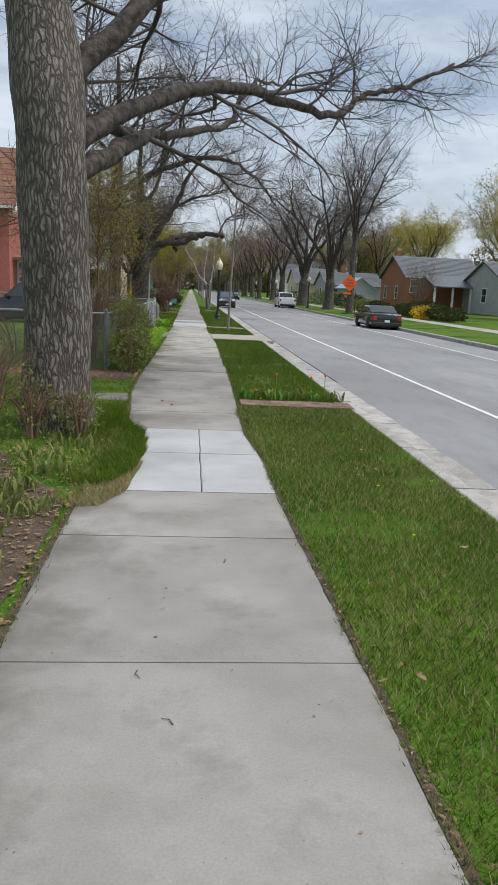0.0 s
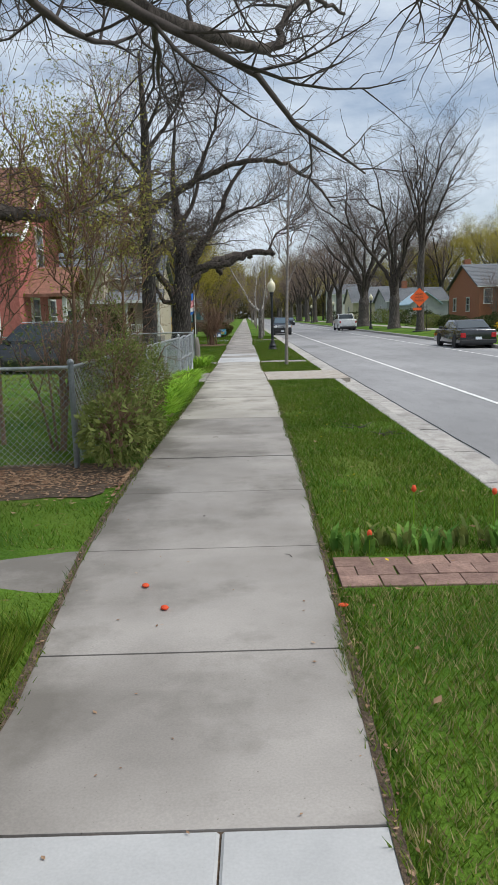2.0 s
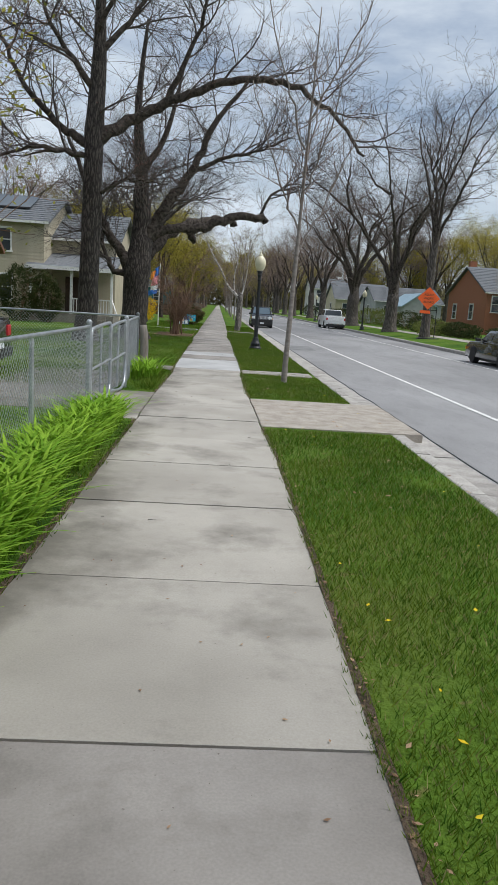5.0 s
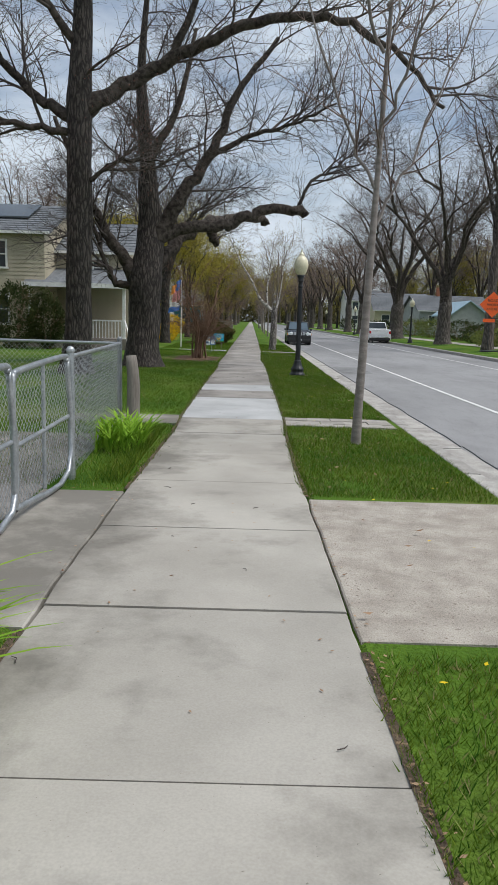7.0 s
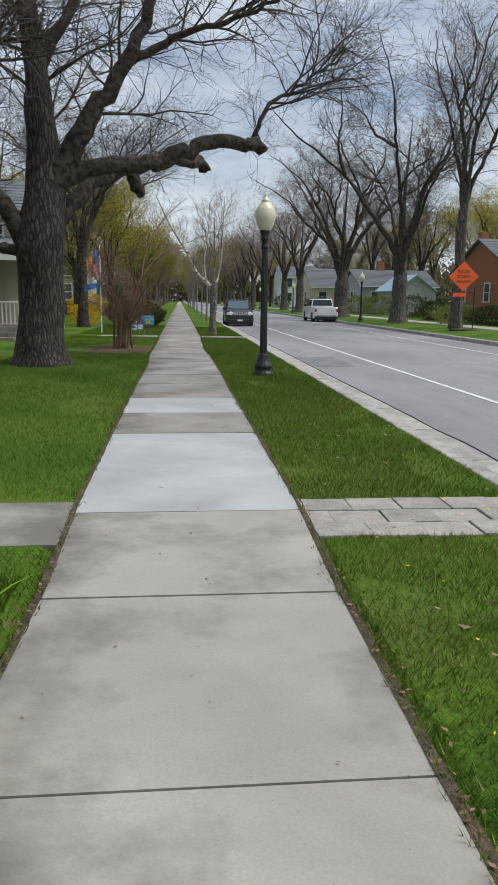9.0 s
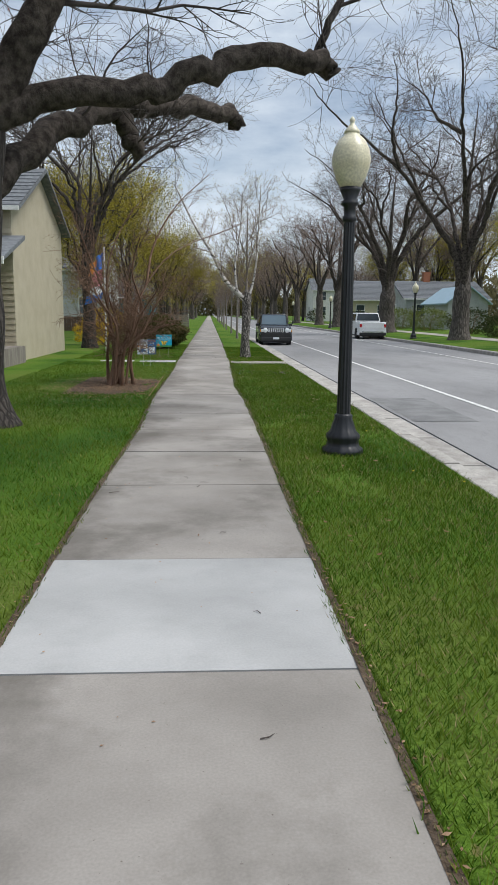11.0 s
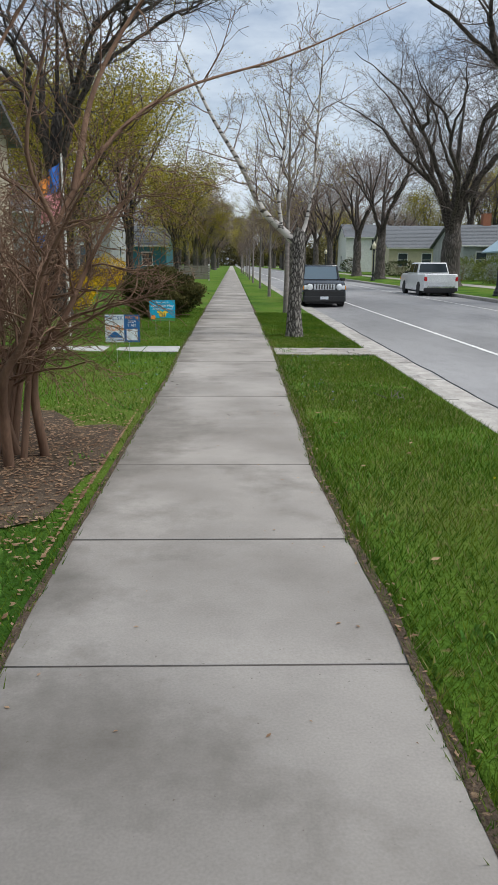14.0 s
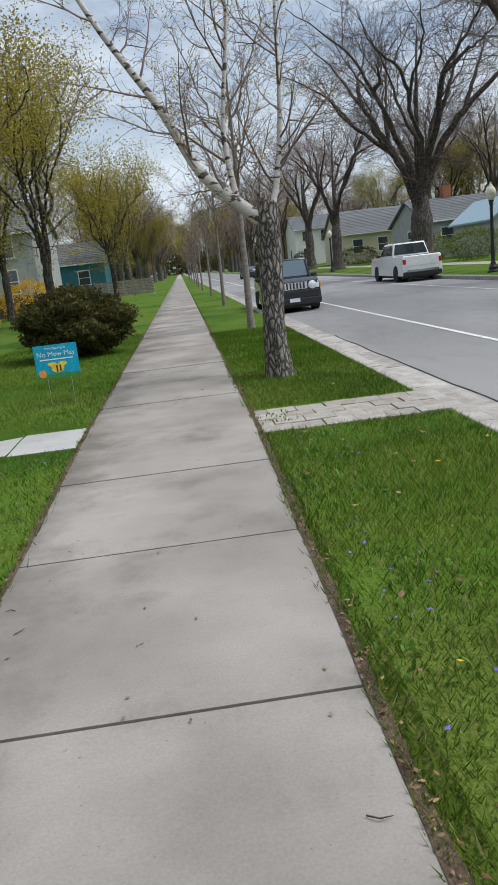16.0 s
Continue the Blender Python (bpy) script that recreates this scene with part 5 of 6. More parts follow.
for i in range(10):
    copy_thing(far1, pose(-3.6 + rngf.uniform(-1.2, 0.4), 104 + i * 16, 0.05, 0, 0, rngf.uniform(0, 360)) @ Matrix.Scale(rngf.uniform(0.75, 1.0), 4))

for i in range(12):
    copy_thing(far2, pose(-34 + i * 7.5 + rngf.uniform(-2, 2), 310 + rngf.uniform(-20, 20), 0.1, 0, 0, rngf.uniform(0, 360)) @ Matrix.Scale(rngf.uniform(1.1, 1.5), 4))

# yellow-green trees coming into leaf on the near side
LEAFY = [(6, 1.5, 0.16, 0.03, 3, 0.12), (5, 0.75, 0.2, 0.0, 3, 0.15)]
yg = spreading((-3.9, 66.0, 0.03), "yellow-green tree coming into leaf on the lawn", 41, 9.0, 0.17, 7, 1.6, "trees coming into leaf", LEAFY, twig=TWIG, lean=0.75, material=BARK_DARK, leaf=(SPRING_LEAF, 20, 0.042, 0.24), category="leafing tree")
for x, y, s, a in ((-5.0, 60.5, 0.9, 150), (-18, 335, 3.0, 20), (-7, 340, 3.2, 80), (4, 345, 2.6, 160), (15, 338, 3.1, 240), (27, 345, 3.2, 310), (-6.8, 73, 1.0, 80), (-3.4, 84, 0.95, 140), (-4.2, 98, 1.05, 30), (-9.5, 66, 1.0, 200), (-3.2, 118, 0.9, 260), (15.5, 150, 1.2, 20), (22.5, 47, 1.25, 110), (10.5, 190, 1.4, 50), (-8, 260, 1.7, 90), (12, 270, 1.8, 150), (-5, 150, 1.2, 10), (3.6, 290, 1.7, 60), (-3.5, 200, 1.3, 60)):
    copy_thing(yg, pose(x, y, 0.03, 0, 0, a) @ Matrix.Scale(s, 4))

for x, y, s, a in ((27, 84, 1.3, 0), (30, 96, 1.4, 70), (26, 106, 1.2, 130), (29, 124, 1.5, 200), (25, 132, 1.3, 250), (33, 76, 1.3, 310)):
    copy_thing(yg, pose(x, y, 0.2, 0, 0, a) @ Matrix.Scale(s, 4))

spreading((-4.0, 54.4, 0), "dark spreading bare tree on the lawn behind the flagpole", 47, 9.5, 0.24, 6, 2.9, "", [(8, 1.9, 0.16, 0.04, 3, 0.2), (6, 0.95, 0.2, 0.02, 3, 0.15), (5, 0.5, 0.2, 0.0, 3, 0.1)], TWIG, 1.5, material=BARK_DARK, thin=0.0045)


def woods(label, line, seed, count, h, size=0.6):
    """A far belt of trees: countless small clumps of twigs and young leaf with an uneven top."""
    rng = random.Random(seed)
    v, f = [], []
    (xa, ya), (xb, yb) = line
    for _ in range(count):
        t = rng.random()
        x, y = xa + (xb - xa) * t + rng.uniform(-5, 5), ya + (yb - ya) * t + rng.uniform(-5, 5)
        top = h * (0.72 + 0.5 * noise.noise((x * 0.09, y * 0.09, seed)) + 0.3 * noise.noise((x * 0.3, y * 0.3, seed)))
        c = Vector((x, y, 0.2 + top * rng.random() ** 0.85))
        a = Vector((rng.gauss(0, 0.6), rng.gauss(0, 0.6), rng.gauss(0, 1))).normalized()
        b = a.orthogonal().normalized()
        b.rotate(Matrix.Rotation(rng.uniform(0, 6.283), 3, a))
        q, k = size * rng.uniform(0.5, 1.2), len(v)
        v += [c - a * q, c + b * q * 0.35, c + a * q, c - b * q * 0.35]
        f.append((k, k + 1, k + 2, k + 3))
    tagged(link("far_woods", mesh("far_woods", v, f), WOODS), label, "woods", kind="stuff")


woods("hazy olive-brown belt of trees closing the street", ((-90, 400), (110, 400)), 1, 40000, 17, 1.0)
woods("brown spring trees behind the far gardens", ((52, 30), (46, 390)), 2, 34000, 11)
woods("brown spring trees behind the near gardens", ((-46, 60), (-40, 390)), 3, 26000, 11)

# ---- shrubs and flowers ----
shrub("yew_bush", "dense rounded dark green evergreen bush beside the pavement", "bush", (-1.64, 54.6, 0), (0.93, 0.95, 1.15), YEW_LEAF, 30000, 0.034, 51, 12)
# tall many-stemmed bare shrub in a leaf-littered bed
bare = empty("bare_shrub", pose(-1.45, 41.2, 0), "tall many-stemmed bare brown shrub in a bed of dead leaves", "shrub")
rngs = random.Random(52)
st, stw, stips = Tubes(), Tubes(), []
for i in range(11):
    a, s = rngs.uniform(0, 6.283), rngs.uniform(0.3, 1.0)
    cx, sy = math.cos(a) * s, math.sin(a) * s
    top = rngs.uniform(1.5, 2.9)
    pts = [(0.25 * cx, 0.3 * sy, -0.05), (0.32 * cx + 0.05, 0.42 * sy, 0.55), (0.6 * cx + 0.1, 0.7 * sy, top * 0.5), (1.0 * cx, 1.0 * sy, top * 0.75), (1.5 * cx, 1.4 * sy, top)]
    pts = [Vector(p) + Vector((rngs.gauss(0, 0.07), rngs.gauss(0, 0.07), 0)) for p in pts]
    path = smooth_path(pts, 5)
    rad = [0.032 * (1 - 0.88 * k / (len(path) - 1)) + 0.002 for k in range(len(path))]
    st.add(path, rad, 8, 0.3)
    sprout(stw, rngs, path, rad, 0, [(12, 0.8, 0.2, 0.0, 3, 0.2), (8, 0.4, 0.24, -0.02, 3, 0.15), (4, 0.2, 0.24, 0.0, 3, 0.15)], stips, 0.0022)
for path in ([(0.15, 0, 0), (0.26, 0.0, 0.79), (0.4, 0.2, 1.48), (0.73, 0.5, 2.05), (1.16, 0.8, 2.41), (1.97, 1.3, 2.77), (2.9, 1.8, 3.28)], [(0.5, 0.3, 1.7), (0.62, 0.6, 2.4), (1.0, 0.9, 3.1), (1.6, 1.1, 3.7)], [(0.05, 0.05, 0), (-0.1, 0.1, 1.0), (-0.15, 0.3, 2.0), (0.2, 0.6, 2.9), (0.8, 0.8, 3.5)]):
    lp = smooth_path(path, 6)
    rad = [0.024 * (1 - 0.85 * k / (len(lp) - 1)) for k in range(len(lp))]
    st.add(lp, rad, 8, 0.2)
    sprout(stw, rngs, lp, rad, 0, [(9, 0.6, 0.16, 0.03, 3, 0.35), (5, 0.3, 0.2, 0.0, 3, 0.15)], stips)
tagged(st.link("branchwork", STEM, bare), kind="stuff")
tagged(stw.link("crown", STEM, bare), kind="stuff")
shrub("forsythia", "bright yellow flowering forsythia before the board fence", "bush", (-6.3, 74.6, 0), (1.3, 0.9, 1.6), FORSYTHIA, 5000, 0.04, 53)
shrub("forsythia", "bright yellow flowering forsythia near the porch", "bush", (-4.2, 56.5, 0), (0.7, 0.6, 1.0), FORSYTHIA, 2500, 0.035, 54)
for x, y, rx, h, s in ((-6.85, 43.6, 0.6, 2.0, 55), (-7.9, 43.2, 0.8, 2.3, 56)):
    shrub("cypress", "dark green upright evergreen before the beige house", "evergreen", (x, y, 0), (rx, rx, h), DARK_LEAF, 7000, 0.045, s, 4)
# tangle over the fence corner
for i, (x, y, rx, ry, h, c) in enumerate(((-1.14, 12.6, 0.42, 0.9, 1.2, 6500), (-1.12, 13.8, 0.42, 0.9, 1.1, 7000), (-1.75, 12.4, 0.55, 0.5, 1.5, 1500), (-2.9, 12.0, 0.7, 0.4, 0.95, 300), (-1.65, 14.4, 0.5, 0.8, 1.9, 3000))):
    shrub("overgrown_shrub", "straggling half-leafed shrub growing through the chain-link fence", "shrub", (x, y, 0), (rx, ry, h), BUSH_LEAF, c, 0.018, 60 + i, 9)
for i, (x, y, rx, ry, h) in enumerate(((-0.98, 11.5, 0.34, 0.5, 0.7), (-0.92, 12.3, 0.3, 0.5, 0.55))):
    shrub("currant_bush", "low broad-leaved bush spilling over the pavement edge", "bush", (x, y, 0), (rx, ry, h), BUSH_LEAF, 1500, 0.034, 70 + i, 9)
for i, (x, y, h) in enumerate(((-1.75, 13.4, 3.5), (-1.95, 15.2, 3.9), (-1.7, 16.6, 3.2), (-2.5, 12.9, 3.0))):
    young((x, y, 0), "thin yellow-green sapling growing up behind the fence", 66 + i, h, 0.028, (FENCE_LEAF, 3, 0.021, 0.06), STEM, STEM, "saplings behind the fence")
for i, (x, y, rx, h) in enumerate(((13.6, 58.5, 1.3, 1.0), (14.6, 64.0, 1.2, 1.2), (15.0, 70, 1.5, 1.5), (15.2, 79, 1.4, 1.6), (14.5, 45.5, 1.2, 0.8), (17.0, 52.0, 1.4, 1.1), (15.2, 86, 1.4, 1.6), (15.0, 103, 1.6, 1.5), (14.5, 128, 1.2, 1.8))):
    shrub("garden_bush", "clipped green garden bush before the far houses", "bush", (x, y, 0.15), (rx, rx * 0.8, h), DARK_LEAF if i % 3 else BUSH_LEAF, 2600, 0.06, 80 + i, 5)
shrub("forsythia", "yellow flowering bush across the street", "bush", (14.2, 43.5, 0.15), (0.8, 0.6, 0.8), FORSYTHIA, 1200, 0.05, 95)

for i, (y, ry, h) in enumerate(((41.5, 3.2, 0.85), (48.6, 3.0, 0.85), (57.0, 3.4, 0.9))):
    shrub("hedge", "clipped dark green hedge along the far pavement", "hedge", (14.7, y, 0.15), (0.7, ry, h), DARK_LEAF, 5000, 0.06, 200 + i, 8)
shrub("red_shrub", "tall reddish bare garden tree before the brick bungalow", "shrub", (17.8, 56.5, 0.2), (1.6, 1.6, 4.2), None, 0, 0.03, 210, 26, TWIG_RED)


for i, (x, y, r, h, n) in enumerate(((-1.72, 5.75, 0.38, 0.95, 420), (-0.98, 5.95, 0.22, 0.45, 380), (-1.4, 5.85, 0.3, 0.55, 300), (-1.5, 3.2, 0.35, 0.35, 500), (-1.05, 2.2, 0.25, 0.25, 420))):
    shrub("weedy_sapling", "straggling weeds and saplings at the furrowed tree's foot", "weed", (x, y, 0), (r, r, h), BUSH_LEAF, n, 0.02, 220 + i, 9)


def clump(name, label, at, count, h, w, spread, material, seed, category="plant"):
    """Arching strap leaves from one foot."""
    rng = random.Random(seed)
    v, f = [], []
    for _ in range(count):
        x, y = (max(-1.5, min(1.5, rng.gauss(0, 1))) * q for q in spread)
        a, hh = rng.uniform(0, 6.283), h * rng.uniform(0.6, 1.2)
        out = hh * (rng.uniform(0.45, 1.15) if name == "day_lily" else rng.uniform(0.15, 0.6))
        dx, dy = -math.sin(a) * w / 2, math.cos(a) * w / 2
        k = len(v)
        for t, ww in ((0, 0.7), (0.35, 1.0), (0.7, 0.8), (0.9, 0.4), (1.0, 0.05)):
            px, py, pz = x + out * t * t * math.cos(a), y + out * t * t * math.sin(a), hh * (t - 0.28 * t * t * t) - 0.01
            v += [(px - dx * ww, py - dy * ww, pz), (px + dx * ww, py + dy * ww, pz)]
        f += [(k + 2 * i, k + 2 * i + 1, k + 2 * i + 3, k + 2 * i + 2) for i in range(4)]
    ob = link(name, mesh(name, v, f), material)
    ob.matrix_world = pose(*at)
    return tagged(ob, label, category, kind="stuff" if name == "weed_tuft" else "")


rngl = random.Random(90)
for i in range(17):
    y = 12.9 + i * 0.45
    clump("day_lily", "bright green strap-leaved day lily clump along the fence", (-0.95 + rngl.uniform(-0.06, 0.03), y, 0), 230, 0.40, 0.026, (0.10, 0.2), LILY, 100 + i)
clump("day_lily", "bright green day lily clump beside the fence corner", (-0.98, 24.7, 0), 190, 0.42, 0.024, (0.13, 0.18), LILY, 130)
for i, (x, y) in enumerate(((0.85, 8.85), (1.05, 8.95), (1.25, 8.85), (1.5, 8.95), (1.75, 8.9), (2.0, 8.95))):
    clump("tulip_leaves", "green tulip leaves along the brick path edge", (x, y, 0), 26, 0.17, 0.03, (0.09, 0.05), BUSH_LEAF if i % 2 else TULIP_LEAF, 140 + i)
for i, (x, y, h) in enumerate(((1.22, 9.0, 0.3), (1.9, 9.05, 0.3), (0.92, 8.78, 0.1), (1.7, 9.0, 0.27))):
    tulip = empty("tulip", pose(x, y, 0), "red tulip in bloom at the brick path", "flower", "tulips")
    part("stem", rod(bmesh.new(), (0, 0, 0), (0, 0, h), 0.004, n=6), LILY, tulip)
    v, f = lathe([(0.004, h), (0.014, h + 0.01), (0.016, h + 0.022), (0.009, h + 0.04)], 10)
    link("petals", mesh("petals", v, f, True), PETAL_RED, tulip)
for i in range(7):
    clump("weed_tuft", "leafy green weed tuft by the pavement edge", (-0.98 - 0.25 * rngl.random(), 2.6 + i * 0.5, 0), 60, 0.14, 0.02, (0.12, 0.12), BUSH_LEAF, 150 + i)
for x, y, a in ((-0.17, 8.05, 20), (0.67, 8.02, 100), (-0.3, 8.35, 200)):
    v, f = lathe([(0.003, 0.0), (0.014, 0.005), (0.019, 0.013), (0.014, 0.02), (0.003, 0.023)], 12)
    fallen = link("fallen_petal", mesh("fallen_petal", v, f, True), PETAL_RED)
    fallen.matrix_world = pose(x, y, 0.0, 0, 0, a) @ Matrix.Diagonal((1, 1.35, 0.8, 1))
    tagged(fallen, "fallen red tulip petal lying on the pavement", "petal")

# ---- soil edges, beds, leaf litter ----
def bed(name, outline, label, z=0.004, material=SOIL):
    bm = bmesh.new()
    bm.faces.new([bm.verts.new((x, y, z)) for x, y in outline])
    return tagged(part(name, bm, material), label, "soil", kind="structure")


def ragged(x, y0, y1, w, seed):
    """A band along the slab edge with uneven borders."""
    r = random.Random(seed)
    ys = np.arange(y0, y1, 0.12)
    side = 1 if x > 0 else -1
    v, f = [], []
    for i, y in enumerate(ys):
        x = verge_edge(y) + 0.01 if side > 0 else -yard_edge(y) - 0.01
        v += [(x - side * 0.02, float(y), 0.002), (x + side * w * (0.5 + 0.9 * abs(noise.noise((float(y) * 1.7, seed, 0)) + 0.2 * r.random())), float(y), 0.004)]
        if i:
            k = 2 * i
            f.append((k - 2, k - 1, k + 1, k))
    return v, f


for i, (x, y0, y1, w) in enumerate(((HALF + 0.01, -6, 20.5, 0.022), (HALF + 0.01, 22.9, 33, 0.022), (HALF + 0.01, 33, 60, 0.034), (-HALF - 0.01, -6, 20.6, 0.03), (-HALF - 0.01, 23, 60, 0.02))):
    v, f = ragged(x, y0, y1, w, i + 2)
    tagged(link("edge_soil", mesh("edge_soil", v, f), SOIL), "bare brown soil along the pavement edge", "soil", kind="structure")
def blob(cx, cy, rx, ry, seed, right=-0.76):
    out = []
    for k in range(40):
        a = 6.283 * k / 40
        q = 1 + 0.3 * noise.noise((math.cos(a) * 1.7, math.sin(a) * 1.7, seed)) + 0.12 * noise.noise((math.cos(a) * 6, math.sin(a) * 6, seed))
        out.append((min(right, cx + rx * q * math.cos(a)), cy + ry * q * math.sin(a)))
    return out
bed("leaf_bed", blob(-2.0, 11.0, 1.5, 0.75, 1), "bare soil bed before the fence corner")
bed("shrub_bed", blob(-1.65, 41.2, 1.0, 1.5, 2), "leaf-littered soil bed under the bare shrub")
bed("tree_bed", blob(-1.75, 2.2, 1.0, 3.0, 3), "bare earth and weeds at the pavement edge")
def litter(count, where, seed, size=0.03, label="scattered curled brown dead leaves", material=None, category="dead leaves"):
    r = random.Random(seed)
    v, f = [], []
    for _ in range(count):
        x, y, z = where(r)
        a, s = r.uniform(0, 6.283), size * r.uniform(0.5, 1.4)
        c, n = math.cos(a) * s, math.sin(a) * s
        k = len(v)
        v += [(x - c, y - n, z + s * r.uniform(0.05, 0.4)), (x + n * 0.5, y - c * 0.5, z + 0.003), (x + c, y + n, z + s * r.uniform(0.05, 0.5)), (x - n * 0.5, y + c * 0.5, z + 0.003)]
        f += [(k, k + 1, k + 2), (k, k + 2, k + 3)]
    return tagged(link("leaf_litter", mesh("leaf_litter", v, f), material or DEAD_LEAF), label, category, kind="stuff")


litter(3600, lambda r: (min(-0.82, r.gauss(-2.2, 0.8)), r.gauss(10.95, 0.32), 0.008), 1, 0.024)
litter(2600, lambda r: (r.uniform(-2.2, -0.72), r.uniform(-0.5, 5.9), 0.012), 2, 0.02)
litter(5200, lambda r: (min(-0.76, r.gauss(-1.5, 0.5)), r.gauss(41.1, 0.95), 0.008), 3, 0.016)
litter(260, lambda r: (r.uniform(0.75, 2.1), r.uniform(0, 52), 0.03), 4, 0.022)
litter(1500, lambda r: ((verge_edge(y := r.uniform(-1, 56)) + abs(r.gauss(0.0, 0.035)), y, 0.008) if r.random() < 0.7 else (-yard_edge(y := r.uniform(-1, 56)) - abs(r.gauss(0.0, 0.03)), y, 0.008)), 5, 0.011, "brown leaf crumbs along the pavement edge")
litter(420, lambda r: (r.uniform(-0.62, 0.62), r.uniform(-1, 55), 0.002), 6, 0.009, "small dark leaf fragments lying on the concrete")
litter(90, lambda r: (r.uniform(0.8, 2.0), r.uniform(3, 50), 0.045), 7, 0.014, "yellow dandelion heads in the grass", PETAL_YELLOW, "flowers")
litter(120, lambda r: (r.choice([r.uniform(0.74, 1.2), r.uniform(-1.3, -0.74)]), r.uniform(43, 47.5), 0.04), 8, 0.012, "small violet flowers in the grass", PETAL_BLUE, "flowers")
tw = Tubes()
rt = random.Random(12)
for _ in range(46):
    x, y, a, s = rt.uniform(-0.6, 0.6), rt.uniform(0, 54), rt.uniform(0, 6.283), rt.uniform(0.01, 0.035)
    p = Vector((x, y, 0.004))
    tw.add([p, p + Vector((math.cos(a) * s, math.sin(a) * s, 0.004)), p + Vector((math.cos(a + 0.4) * s * 1.8, math.sin(a + 0.4) * s * 1.8, 0.001))], [0.0022, 0.002, 0.001], 4)
for x, y in ((1.55, 43.2), (1.5, 13.2), (1.75, 12.6)):
    for j in range(7):
        a, s = rt.uniform(0, 6.283), rt.uniform(0.1, 0.3)
        p = Vector((x + rt.uniform(-0.1, 0.1), y + rt.uniform(-0.1, 0.1), 0.05))
        tw.add([p, p + Vector((math.cos(a) * s, math.sin(a) * s, 0.03))], [0.005, 0.002], 4)
tagged(tw.link("fallen_twigs", TWIG, None), "small fallen twigs on pavement and grass", "twigs", kind="stuff")

# ---- grass ----
def bare_ground(x, y):
    if x > 0:
        return 20.4 < y < 22.95 or 26.55 < y < 27.3 or 46.95 < y < 47.85 or (8.25 < y < 8.75)
    return 20.5 < y < 23.0 or 26.45 < y < 27.35 or 47.2 < y < 48.05 or (8.3 < y < 9.05) or (-3.6 < x and 10.2 < y < 11.6) or ((x + 1.65) / 1.0) ** 2 + ((y - 41.2) / 1.5) ** 2 < 1 + 0.5 * noise.noise((x * 3, y * 3, 2)) or (x > -3 and y < 4.6 and noise.noise((x * 2, y * 2, 5)) < 0.15)


def lawn_spot(x0, x1, y0, y1, near=1.0):
    def where(r):
        x, y = r.uniform(x0, x1), y0 + (y1 - y0) * r.random() ** near
        edge = 0.05 * noise.noise((y * 2.1, x0, 0)) - 0.005
        if (x < verge_edge(y) + edge if x > 0 else -x < yard_edge(y) + edge) or bare_ground(x, y):
            return None
        if noise.noise((x * 1.3, y * 1.3, 9)) > 0.33 and r.random() < 0.55:
            return None
        return x, y, float(np.interp(x, [-4, -0.9, 0.9, 2.1], [0.02, -0.005, -0.005, -0.012]))
    return where


gr = random.Random(14)
scatter("grass_verge", gr, 420000, lawn_spot(0.54, 2.1, 0, 56), 0.034, 0.0052, 0.9, BLADE, "short green mown grass on the verge", "grass")
scatter("grass_yard", gr, 260000, lawn_spot(-3.4, -0.59, 2, 58), 0.036, 0.0062, 0.9, BLADE, "short green mown grass beside the pavement", "grass")
scatter("dry_grass", gr, 46000, lawn_spot(0.54, 2.1, -1, 50), 0.03, 0.006, 0.9, BLADE_DRY, "straw-coloured dead grass among the green", "grass")
scatter("dry_grass", gr, 12000, lawn_spot(-2.6, -0.59, 5, 50), 0.03, 0.006, 0.9, BLADE_DRY, "straw-coloured dead grass beside the pavement", "grass")
scatter("dry_grass", gr, 24000, lawn_spot(0.54, 2.1, -1, 8.2), 0.032, 0.007, 0.9, BLADE_DRY, "straw-coloured dead grass patches near the brick path", "grass")
scatter("tall_grass", gr, 5000, lambda r: (-0.72 - abs(r.gauss(0, 0.13)), r.choice([r.uniform(5.8, 7.9), r.uniform(23.2, 26.0), r.uniform(6.2, 7.6)]), 0), 0.11, 0.008, 0.7, BLADE, "long uncut grass tufts at the pavement edge", "grass")

def overgrown(r):
    y = r.uniform(4.25, 7.0)
    reach = float(np.interp(y, [4.2, 4.6, 5.4, 6.2, 6.6, 7.0], [0.56, 0.4, 0.34, 0.4, 0.56, 0.64])) + 0.03 * noise.noise((y * 6, 1, 0))
    return -reach - abs(r.gauss(0, 0.16)), y, 0.012
scatter("grass_overhang", gr, 14000, overgrown, 0.06, 0.006, 0.9, BLADE, "grass creeping over the slab edge", "grass")
scatter("dry_grass", gr, 9000, lambda r: (lambda p: (p[0], p[1] - 0.5, p[2]))(overgrown(r)), 0.035, 0.006, 1.1, BLADE_DRY, "straw and dead grass over the slab edge", "grass")
bed("slab_soil", [(-0.72, 4.2), (-0.6, 4.22), (-0.46, 4.5), (-0.38, 5.0), (-0.36, 5.5), (-0.42, 6.2), (-0.58, 6.5), (-0.72, 6.6)], "soil creeping over the slab edge", 0.007)
scatter("grass_overhang", gr, 9000, lambda r: ((verge_edge(y := r.choice([r.uniform(-1, 20.2), r.uniform(23.1, 56)])) + 0.025 - abs(r.gauss(0, 0.02)), y, 0) if r.random() < 0.5 else (-0.02 - yard_edge(y := r.choice([r.uniform(-1, 20.2), r.uniform(23.1, 56)])) + abs(r.gauss(0, 0.02)), y, 0)), 0.035, 0.007, 0.9, BLADE, "grass fringe along the pavement edges", "grass")

